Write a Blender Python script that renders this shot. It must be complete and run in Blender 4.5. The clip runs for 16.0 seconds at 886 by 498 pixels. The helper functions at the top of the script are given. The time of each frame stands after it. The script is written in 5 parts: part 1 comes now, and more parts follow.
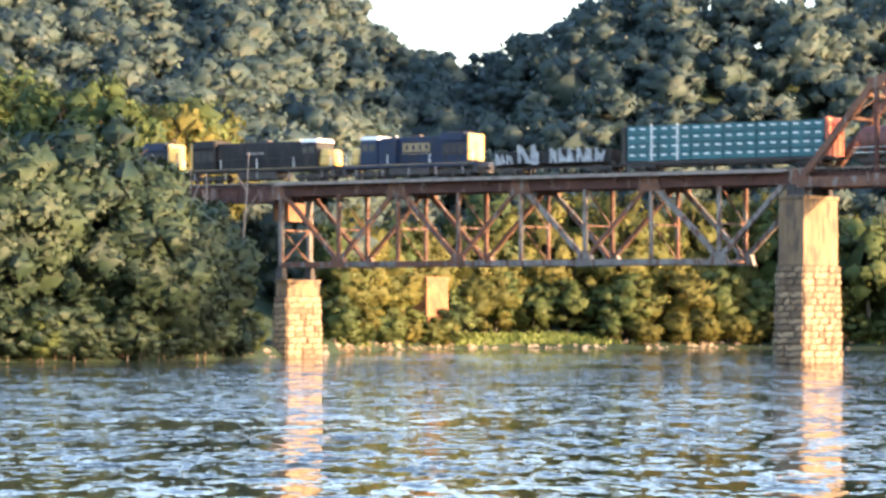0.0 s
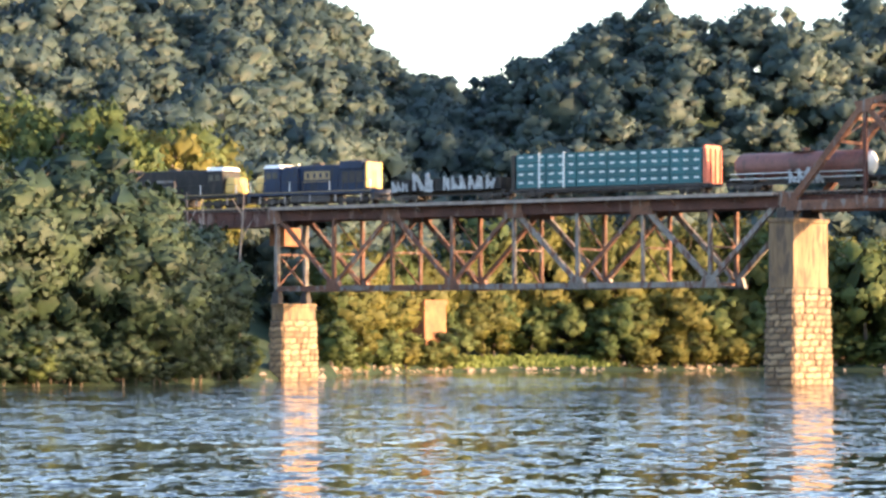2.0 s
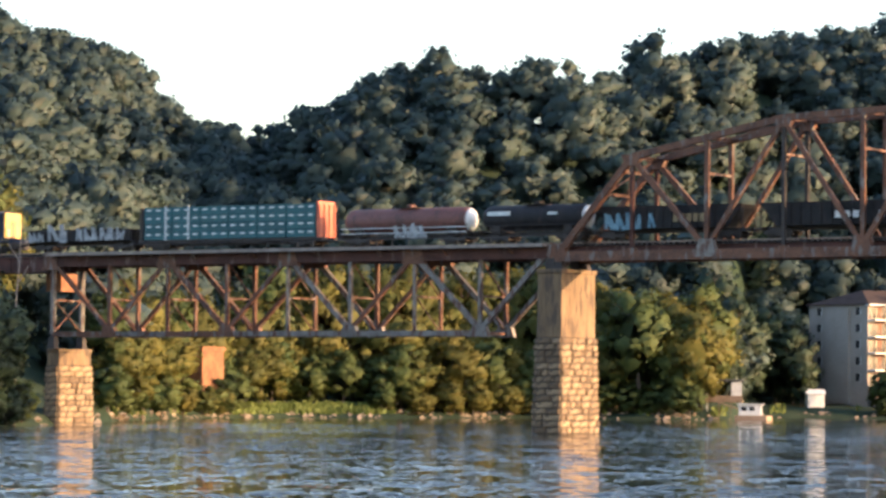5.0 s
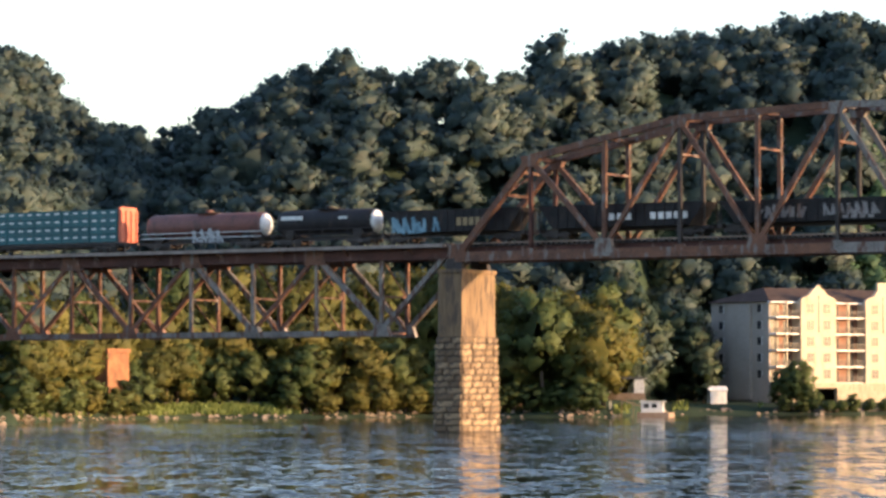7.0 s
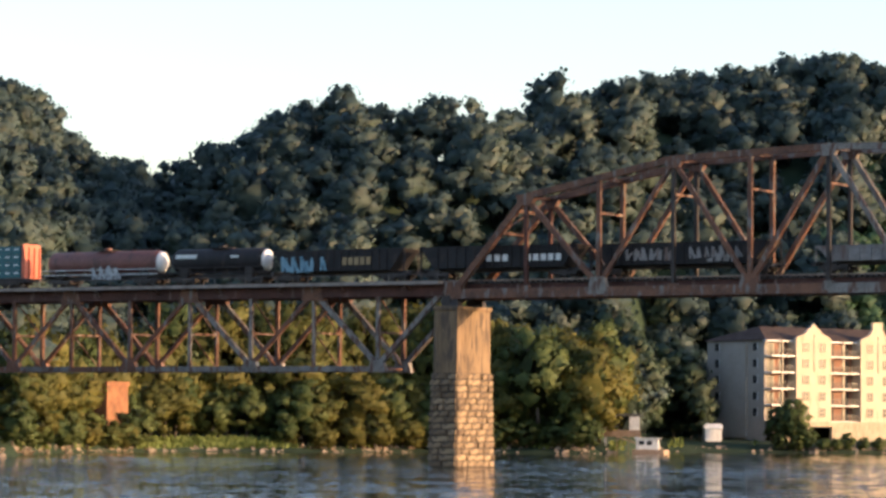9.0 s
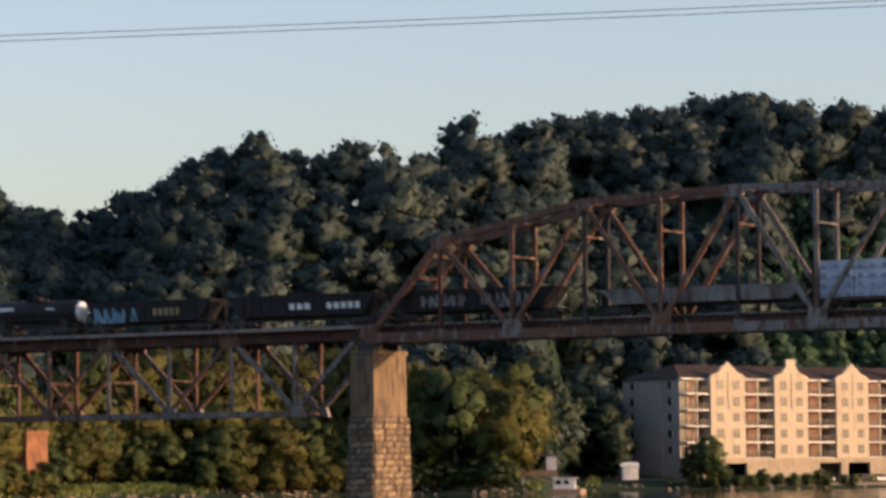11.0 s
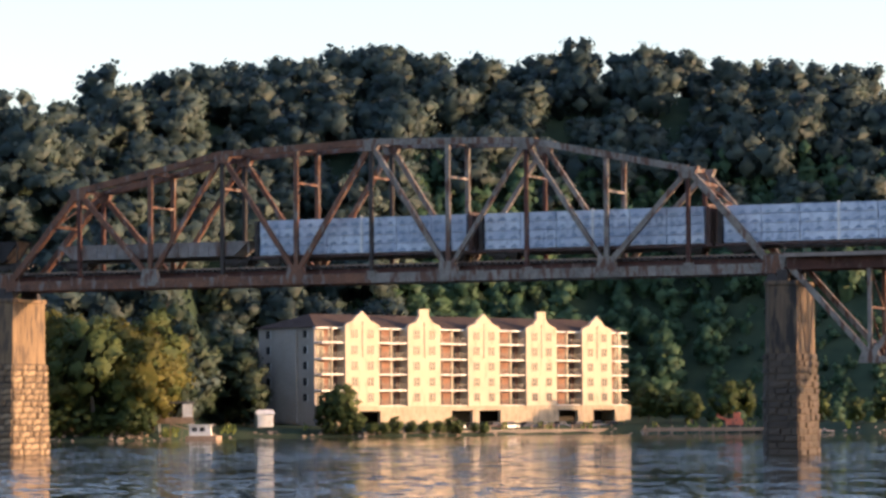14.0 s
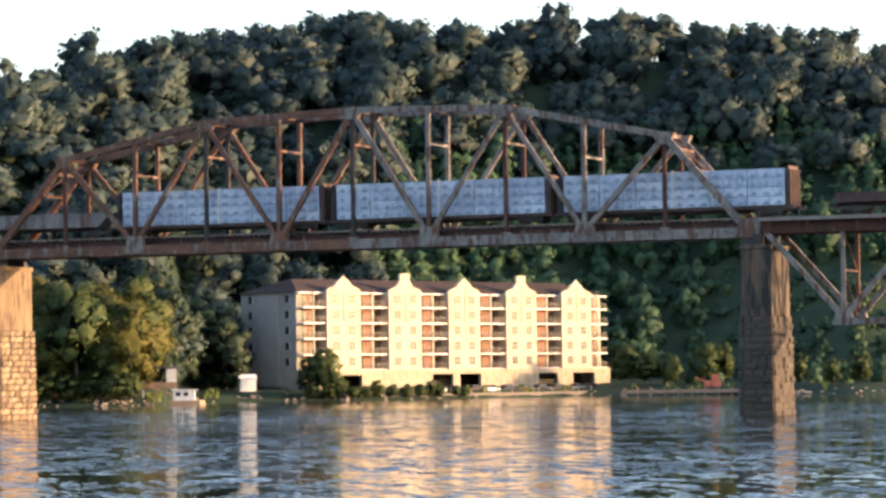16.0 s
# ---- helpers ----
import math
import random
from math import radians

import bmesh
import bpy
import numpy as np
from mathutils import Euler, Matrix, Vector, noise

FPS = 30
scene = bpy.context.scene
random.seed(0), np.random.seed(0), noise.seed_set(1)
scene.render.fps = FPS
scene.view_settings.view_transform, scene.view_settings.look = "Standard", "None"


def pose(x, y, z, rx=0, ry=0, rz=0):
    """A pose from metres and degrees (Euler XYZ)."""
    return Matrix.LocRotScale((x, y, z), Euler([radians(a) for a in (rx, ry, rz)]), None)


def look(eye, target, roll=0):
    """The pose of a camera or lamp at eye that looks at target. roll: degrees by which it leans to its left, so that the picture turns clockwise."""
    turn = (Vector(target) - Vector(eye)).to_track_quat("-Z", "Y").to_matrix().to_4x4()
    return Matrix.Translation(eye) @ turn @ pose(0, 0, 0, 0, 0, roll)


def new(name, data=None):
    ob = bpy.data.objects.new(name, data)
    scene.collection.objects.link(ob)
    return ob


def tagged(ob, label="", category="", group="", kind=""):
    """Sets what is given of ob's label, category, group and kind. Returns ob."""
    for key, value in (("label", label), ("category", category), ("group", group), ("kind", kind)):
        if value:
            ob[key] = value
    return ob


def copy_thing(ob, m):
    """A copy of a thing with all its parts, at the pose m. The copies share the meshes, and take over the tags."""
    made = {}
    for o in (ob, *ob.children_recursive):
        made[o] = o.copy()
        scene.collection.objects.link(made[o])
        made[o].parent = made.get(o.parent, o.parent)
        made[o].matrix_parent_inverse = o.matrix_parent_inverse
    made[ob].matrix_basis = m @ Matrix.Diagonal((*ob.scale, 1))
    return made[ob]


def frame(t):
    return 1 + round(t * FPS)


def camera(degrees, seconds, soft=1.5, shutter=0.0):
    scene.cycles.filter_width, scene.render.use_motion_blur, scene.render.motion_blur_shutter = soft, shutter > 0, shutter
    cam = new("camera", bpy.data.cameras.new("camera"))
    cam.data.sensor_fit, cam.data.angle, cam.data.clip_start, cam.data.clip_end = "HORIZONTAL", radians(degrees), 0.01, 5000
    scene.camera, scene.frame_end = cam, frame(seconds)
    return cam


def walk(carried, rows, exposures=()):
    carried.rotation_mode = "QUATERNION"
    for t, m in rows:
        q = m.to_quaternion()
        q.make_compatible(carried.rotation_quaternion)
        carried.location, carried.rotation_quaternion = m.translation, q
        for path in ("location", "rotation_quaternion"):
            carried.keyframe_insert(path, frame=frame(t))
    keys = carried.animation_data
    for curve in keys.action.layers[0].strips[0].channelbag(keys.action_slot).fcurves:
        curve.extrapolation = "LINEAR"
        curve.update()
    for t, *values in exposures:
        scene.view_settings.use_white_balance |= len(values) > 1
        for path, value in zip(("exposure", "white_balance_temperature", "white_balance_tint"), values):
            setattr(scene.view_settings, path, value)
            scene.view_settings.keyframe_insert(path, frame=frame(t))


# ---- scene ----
from itertools import product

# ---------------------------------------------------------------- camera
cam = camera(15.49, 16.0, soft=2.8, shutter=0.5)
# seconds, eye, heading from +y towards -x, tilt, roll
PATH = [
    (0.0, 156.77, -267.31, 4.15, 36.478, 1.220, 0.251),
    (0.5, 157.46, -267.56, 4.15, 36.096, 0.967, 0.071),
    (1.0, 158.15, -267.84, 4.15, 36.107, 1.371, 0.244),
    (1.5, 158.84, -268.15, 4.15, 36.550, 1.526, 0.313),
    (2.0, 159.51, -268.49, 4.15, 36.632, 1.628, 0.068),
    (2.5, 160.18, -268.86, 4.15, 36.798, 1.698, -0.002),
    (3.0, 160.85, -269.27, 4.15, 36.599, 1.554, 0.189),
    (3.5, 161.50, -269.71, 4.15, 36.382, 1.750, 0.396),
    (4.0, 162.15, -270.17, 4.15, 35.708, 1.861, 0.768),
    (4.5, 162.79, -270.67, 4.15, 33.979, 2.252, 0.876),
    (5.0, 163.43, -271.20, 4.15, 32.942, 2.473, 0.501),
    (5.2, 163.68, -271.42, 4.15, 32.741, 2.527, 0.515),
    (7.3, 166.25, -274.05, 4.15, 31.138, 2.478, 0.088),
    (7.5, 166.49, -274.32, 4.15, 31.017, 2.564, 0.218),
    (8.0, 167.09, -275.04, 4.15, 31.104, 2.330, 0.598),
    (8.5, 167.67, -275.79, 4.15, 31.177, 2.460, 0.541),
    (8.7, 167.90, -276.10, 4.15, 31.422, 2.781, 0.495),
    (10.8, 170.27, -279.64, 4.15, 30.087, 4.045, -0.608),
    (11.0, 170.49, -280.01, 4.15, 29.882, 3.837, -0.517),
    (11.5, 171.03, -280.95, 4.15, 29.145, 2.919, -0.420),
    (12.0, 171.57, -281.91, 4.15, 27.686, 3.051, -0.456),
    (12.5, 172.10, -282.91, 4.15, 26.100, 2.581, -0.376),
    (13.0, 172.62, -283.95, 4.15, 25.580, 2.773, -0.341),
    (13.5, 173.13, -285.01, 4.15, 24.321, 2.638, -0.362),
    (14.0, 173.64, -286.10, 4.15, 23.508, 2.865, -0.381),
    (14.5, 174.14, -287.23, 4.15, 23.445, 3.182, -0.617),
    (15.0, 174.63, -288.38, 4.15, 22.831, 2.631, -0.750),
    (15.5, 175.12, -289.57, 4.15, 23.120, 2.150, -0.625),
    (16.0, 175.60, -290.79, 4.15, 23.161, 2.220, -0.703),
]


def aim(x, y, z, heading, tilt, roll):
    h, p = radians(heading), radians(tilt)
    way = Vector((-math.sin(h) * math.cos(p), math.cos(h) * math.cos(p), math.sin(p)))
    return look((x, y, z), Vector((x, y, z)) + way * 100, roll)


EXPOSURE = [(t, 1.75 + e, 5400, 21 + 1.5 * k) for t, e, k in (
    (0, 0.9, 0), (1.0, 0.85, 0), (3.0, 0.66, 0), (4.0, 0.52, 0), (5.0, 0.02, 0), (7.3, -0.22, 0), (8.7, -0.33, 0), (10.8, -1.3, 4), (11.0, -1.25, 4),
    (11.5, -1.0, 4), (12.0, -0.75, 4), (12.5, -0.55, 4), (13.0, -0.45, 4), (14.5, -0.45, 4), (15.0, -0.5, 3), (15.5, -0.28, 2), (16.0, -0.05, 0))]
walk(cam, [(r[0], aim(*r[1:])) for r in PATH], EXPOSURE)

# ---------------------------------------------------------------- light
SUN_AZ, SUN_EL = 18.0, 9.0      # degrees from +x towards +y; above the horizon
world = bpy.data.worlds.new("sky")
scene.world = world
world.use_nodes = True
wn = world.node_tree
sky = wn.nodes.new("ShaderNodeTexSky")
sky.sky_type, sky.sun_disc = "NISHITA", False
sky.sun_elevation, sky.sun_rotation = radians(SUN_EL), radians(90 - SUN_AZ)
sky.air_density, sky.dust_density, sky.ozone_density = 1.0, 1.6, 0.15
wn.nodes["Background"].inputs["Strength"].default_value = 0.15
wn.links.new(sky.outputs["Color"], wn.nodes["Background"].inputs["Color"])
sun = new("sun", bpy.data.lights.new("sun", "SUN"))
sun.data.energy, sun.data.angle, sun.data.color = 3.6, radians(0.6), (1.0, 0.58, 0.22)
a, e = radians(SUN_AZ), radians(SUN_EL)
sun.matrix_world = look((400 * math.cos(a), 400 * math.sin(a), 400 * math.tan(e)), (0, 0, 0))


# ---------------------------------------------------------------- materials
def material(name, dark, light, scale=1.0, rough=0.7, metal=0.0, bump=0.3, stain=None, amount=0.4, stretch=(1, 1, 1), island=0.0, transmit=0.0, specular=0.5):
    """Two colours mixed by coarse and fine noise, a third one in stains, and fine relief."""
    m = bpy.data.materials.new(name)
    m.use_nodes = True
    t = m.node_tree
    n, l = t.nodes, t.links
    b = n["Principled BSDF"]
    co = n.new("ShaderNodeTexCoord")
    mp = n.new("ShaderNodeMapping")
    mp.inputs["Scale"].default_value = stretch
    l.new(co.outputs["Object"], mp.inputs["Vector"])
    fine, coarse = n.new("ShaderNodeTexNoise"), n.new("ShaderNodeTexNoise")
    for node, s, d in ((fine, scale * 6, 6), (coarse, scale * 0.7, 4)):
        node.inputs["Scale"].default_value, node.inputs["Detail"].default_value = s, d
        l.new(mp.outputs["Vector"], node.inputs["Vector"])
    add = n.new("ShaderNodeMath")
    add.operation = "MULTIPLY_ADD"
    add.inputs[1].default_value, add.inputs[2].default_value = 0.45, 0.0
    l.new(fine.outputs["Fac"], add.inputs[0])
    mul = n.new("ShaderNodeMath")
    mul.operation = "MULTIPLY_ADD"
    mul.inputs[1].default_value = 0.55
    l.new(coarse.outputs["Fac"], mul.inputs[0])
    l.new(add.outputs[0], mul.inputs[2])
    value = mul.outputs[0]
    if island:
        geo, info = n.new("ShaderNodeNewGeometry"), n.new("ShaderNodeObjectInfo")
        r = n.new("ShaderNodeMath")
        r.operation = "MULTIPLY_ADD"
        r.inputs[1].default_value = island * 0.6
        l.new(geo.outputs["Random Per Island"], r.inputs[0])
        l.new(value, r.inputs[2])
        r2 = n.new("ShaderNodeMath")
        r2.operation = "MULTIPLY_ADD"
        r2.inputs[1].default_value = island
        l.new(info.outputs["Random"], r2.inputs[0])
        l.new(r.outputs[0], r2.inputs[2])
        r3 = n.new("ShaderNodeMath")
        r3.operation = "SUBTRACT"
        r3.inputs[1].default_value = island * 0.8
        l.new(r2.outputs[0], r3.inputs[0])
        value = r3.outputs[0]
    ramp = n.new("ShaderNodeValToRGB")
    ramp.color_ramp.elements[0].position, ramp.color_ramp.elements[1].position = 0.36, 0.64
    ramp.color_ramp.elements[0].color, ramp.color_ramp.elements[1].color = (*dark, 1), (*light, 1)
    l.new(value, ramp.inputs["Fac"])
    colour = ramp.outputs["Color"]
    if stain:
        sn = n.new("ShaderNodeTexNoise")
        sn.inputs["Scale"].default_value, sn.inputs["Detail"].default_value = scale * 1.6, 8
        sm = n.new("ShaderNodeMapping")
        sm.inputs["Scale"].default_value, sm.inputs["Location"].default_value = (1.6, 1.6, 0.45), (7, 3, 1)
        l.new(co.outputs["Object"], sm.inputs["Vector"])
        l.new(sm.outputs["Vector"], sn.inputs["Vector"])
        sr = n.new("ShaderNodeValToRGB")
        sr.color_ramp.elements[0].position, sr.color_ramp.elements[1].position = 0.62 - amount * 0.3, 0.72 - amount * 0.25
        l.new(sn.outputs["Fac"], sr.inputs["Fac"])
        mix = n.new("ShaderNodeMixRGB")
        mix.inputs["Color2"].default_value = (*stain, 1)
        l.new(sr.outputs["Color"], mix.inputs["Fac"])
        l.new(colour, mix.inputs["Color1"])
        colour = mix.outputs["Color"]
    l.new(colour, b.inputs["Base Color"])
    b.inputs["Roughness"].default_value, b.inputs["Metallic"].default_value = rough, metal
    b.inputs["Specular IOR Level"].default_value = specular
    if bump:
        bp = n.new("ShaderNodeBump")
        bp.inputs["Strength"].default_value, bp.inputs["Distance"].default_value = bump, 0.05
        l.new(fine.outputs["Fac"], bp.inputs["Height"])
        l.new(bp.outputs["Normal"], b.inputs["Normal"])
    if transmit:
        tr, ms = n.new("ShaderNodeBsdfTranslucent"), n.new("ShaderNodeMixShader")
        ms.inputs[0].default_value = transmit
        l.new(colour, tr.inputs["Color"])
        l.new(b.outputs[0], ms.inputs[1])
        l.new(tr.outputs[0], ms.inputs[2])
        l.new(ms.outputs[0], n["Material Output"].inputs["Surface"])
    return m


RUST = material("rusted_steel", (0.065, 0.033, 0.023), (0.2, 0.095, 0.052), 0.8, 0.75, 0.1, 0.4, (0.18, 0.165, 0.15), 0.24)
GREY_STEEL = material("weathered_grey_steel", (0.11, 0.1, 0.088), (0.26, 0.24, 0.215), 0.8, 0.65, 0.1, 0.4, (0.1, 0.048, 0.03), 0.42)
DARK_STEEL = material("dark_steel", (0.02, 0.018, 0.018), (0.06, 0.05, 0.045), 1.0, 0.7, 0.2, 0.3)
RUST_GIRDER = material("dark_rust_girder", (0.042, 0.018, 0.014), (0.1, 0.04, 0.028), 0.6, 0.8, 0.1, 0.3, (0.17, 0.12, 0.1), 0.12)
WALK_GREY = material("walkway_timber", (0.16, 0.13, 0.11), (0.3, 0.26, 0.23), 1.5, 0.85, 0.0, 0.5)
RAIL = material("rail_steel", (0.12, 0.09, 0.08), (0.2, 0.16, 0.14), 2.0, 0.4, 0.8, 0.1)
CONCRETE = material("stained_concrete", (0.12, 0.08, 0.042), (0.24, 0.165, 0.09), 0.5, 0.85, 0.0, 0.3, (0.08, 0.058, 0.04), 0.4, (1, 1, 0.16))
MORTAR = material("mortar", (0.13, 0.11, 0.09), (0.2, 0.17, 0.14), 2.0, 0.9, 0.0, 0.4)
STONE = material("pier_stone", (0.13, 0.088, 0.05), (0.33, 0.24, 0.14), 1.6, 0.85, 0.0, 1.0, (0.09, 0.07, 0.052), 0.5, island=0.32)
JOINT = material("dark_weathered_joint", (0.05, 0.038, 0.027), (0.11, 0.085, 0.06), 2.0, 0.9, 0.0, 0.4)
# darker copies for the right pier: stains plus its shade in the colour
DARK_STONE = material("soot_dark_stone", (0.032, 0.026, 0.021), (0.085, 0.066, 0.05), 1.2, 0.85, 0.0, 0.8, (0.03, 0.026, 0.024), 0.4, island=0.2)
SHADE_STAINED_CONCRETE = material("soot_stained_concrete", (0.045, 0.034, 0.026), (0.16, 0.11, 0.065), 0.5, 0.85, 0.0, 0.3, (0.022, 0.02, 0.018), 0.45, (1, 1, 0.14))
# brownish stone with the low sun's orange put into its colour
SUN_ORANGE_STONE = material("orange_stained_concrete", (0.14, 0.06, 0.025), (0.3, 0.13, 0.05), 1.0, 0.85, 0.0, 0.5, (0.12, 0.06, 0.03), 0.3)
TEAL = material("teal_wrap", (0.008, 0.068, 0.082), (0.015, 0.11, 0.13), 0.8, 0.5, 0.0, 0.3, island=0.15)
# white wrap with the blue of skylight mixed into its colour
WHITE_WRAP = material("white_lumber_wrap", (0.36, 0.43, 0.55), (0.62, 0.69, 0.78), 1.4, 0.4, 0.0, 1.0, (0.24, 0.31, 0.44), 0.22, island=0.2)
# marks on the white wrap: print and the lower edge's shadow painted together
WRAP_PRINT_SHADE = material("blue_grey_wrap_print", (0.16, 0.22, 0.34), (0.3, 0.38, 0.5), 2.5, 0.5, 0.0, 0.2)
STRAP = material("pale_strap", (0.45, 0.5, 0.5), (0.7, 0.72, 0.7), 3, 0.6, 0, 0.1)
ORANGE_RED = material("orange_red_paint", (0.42, 0.10, 0.05), (0.6, 0.17, 0.09), 1.0, 0.6, 0.0, 0.2, (0.2, 0.08, 0.05), 0.2)
BROWN_TANK = material("oxide_brown_paint", (0.10, 0.04, 0.032), (0.17, 0.07, 0.055), 0.5, 0.6, 0.0, 0.2, (0.07, 0.035, 0.03), 0.3)
BLACK_PAINT = material("black_car_paint", (0.01, 0.01, 0.012), (0.026, 0.024, 0.025), 0.8, 0.65, 0.0, 0.2, (0.04, 0.031, 0.027), 0.2, specular=0.25)
GREY_CAR = material("grey_gondola_paint", (0.16, 0.15, 0.145), (0.28, 0.26, 0.25), 0.6, 0.7, 0.0, 0.3, (0.14, 0.09, 0.07), 0.35)
BROWN_CAR = material("brown_car_paint", (0.045, 0.025, 0.02), (0.09, 0.05, 0.04), 0.8, 0.7, 0.0, 0.3)
BLUE_LOCO = material("dark_blue_paint", (0.006, 0.013, 0.036), (0.014, 0.028, 0.068), 0.6, 0.6, 0.0, 0.1, (0.02, 0.022, 0.03), 0.25, specular=0.3)
YELLOW = material("yellow_paint", (0.55, 0.34, 0.07), (0.72, 0.47, 0.12), 1.0, 0.5, 0.0, 0.1, (0.3, 0.2, 0.08), 0.2)
DULL_YELLOW = material("faded_yellow_lettering", (0.2, 0.145, 0.07), (0.3, 0.22, 0.11), 2.0, 0.7, 0.0, 0.1)
WHITE_PAINT = material("white_paint", (0.6, 0.6, 0.58), (0.78, 0.78, 0.75), 1.5, 0.55, 0.0, 0.1, (0.4, 0.38, 0.35), 0.2)
GRAFFITI_WHITE = material("white_spray_paint", (0.14, 0.15, 0.16), (0.42, 0.44, 0.45), 2.5, 0.7, 0.0, 0.0)
GRAFFITI_BLUE = material("light_blue_spray_paint", (0.06, 0.14, 0.2), (0.22, 0.36, 0.44), 2.0, 0.7, 0.0, 0.0)
GLASS = material("dark_window_glass", (0.02, 0.022, 0.025), (0.05, 0.05, 0.05), 0.5, 0.25, 0.0, 0.0, specular=0.3)
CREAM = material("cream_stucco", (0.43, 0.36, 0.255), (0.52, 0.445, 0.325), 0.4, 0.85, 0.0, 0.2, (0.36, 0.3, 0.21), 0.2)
# window frame grey; on the end wall this grey holds the wall's shade
END_SHADE_FRAME_GREY = material("grey_stucco", (0.27, 0.245, 0.21), (0.34, 0.31, 0.27), 0.4, 0.85, 0.0, 0.2)
BROWN_WALL = material("brown_brick_wall", (0.16, 0.08, 0.05), (0.24, 0.12, 0.075), 1.0, 0.85, 0.0, 0.3)
ROOF = material("brown_shingle", (0.038, 0.026, 0.021), (0.08, 0.056, 0.045), 1.5, 0.95, 0.0, 0.4, specular=0.2)
PALE_STONE = material("pale_stone_base", (0.3, 0.245, 0.17), (0.42, 0.35, 0.25), 0.8, 0.85, 0.0, 0.3, (0.24, 0.2, 0.14), 0.3)
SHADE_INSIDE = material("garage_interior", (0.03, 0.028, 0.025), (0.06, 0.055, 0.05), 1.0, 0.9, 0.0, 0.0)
RAILING = material("dark_railing", (0.05, 0.045, 0.04), (0.1, 0.09, 0.08), 2.0, 0.5, 0.2, 0.0)
BARK = material("bark", (0.07, 0.055, 0.04), (0.16, 0.13, 0.1), 3.0, 0.9, 0.0, 0.6, stretch=(1, 1, 0.3))
# green leaves darkened in colour to stand for the bank's shade
LEAF_SHADE_DARK = material("dark_green_leaves", (0.014, 0.032, 0.02), (0.042, 0.065, 0.031), 0.3, 0.6, 0.0, 0.0, island=0.16, transmit=0.14, specular=0.3)
LEAF_MID = material("green_leaves", (0.05, 0.08, 0.024), (0.12, 0.15, 0.042), 0.25, 0.6, 0.0, 0.0, island=0.2, transmit=0.32, specular=0.25)
# green leaves with the low sun's gold added to their colour
LEAF_SUN_GOLD = material("yellow_green_leaves", (0.068, 0.083, 0.018), (0.18, 0.165, 0.036), 0.25, 0.6, 0.0, 0.0, island=0.16, transmit=0.38, specular=0.25)
# distance haze is mixed into these leaves as a bluer tone
LEAF_HILL_HAZE = material("hillside_foliage", (0.033, 0.06, 0.058), (0.082, 0.118, 0.1), 0.1, 0.6, 0.0, 0.0, island=0.1, transmit=0.35, specular=0.4)
LEAF_VINE = material("bright_vine_leaves", (0.042, 0.1, 0.055), (0.1, 0.17, 0.075), 0.12, 0.6, 0.0, 0.0, island=0.1, transmit=0.38, specular=0.3)
EARTH = material("wooded_ground", (0.02, 0.036, 0.022), (0.045, 0.065, 0.036), 0.05, 0.95, 0.0, 0.3, specular=0.1)
ROCK = material("pale_bank_rock", (0.22, 0.17, 0.12), (0.4, 0.32, 0.23), 0.8, 0.9, 0.0, 0.6, island=0.2)
GRASS = material("bank_grass", (0.08, 0.12, 0.02), (0.16, 0.2, 0.04), 0.5, 0.8, 0.0, 0.0, island=0.3, transmit=0.2)
WOOD = material("dock_timber", (0.2, 0.14, 0.09), (0.32, 0.23, 0.16), 1.5, 0.8, 0.0, 0.3)
CABLE = material("cable", (0.03, 0.03, 0.03), (0.06, 0.06, 0.06), 1.0, 0.6, 0.3, 0.0)


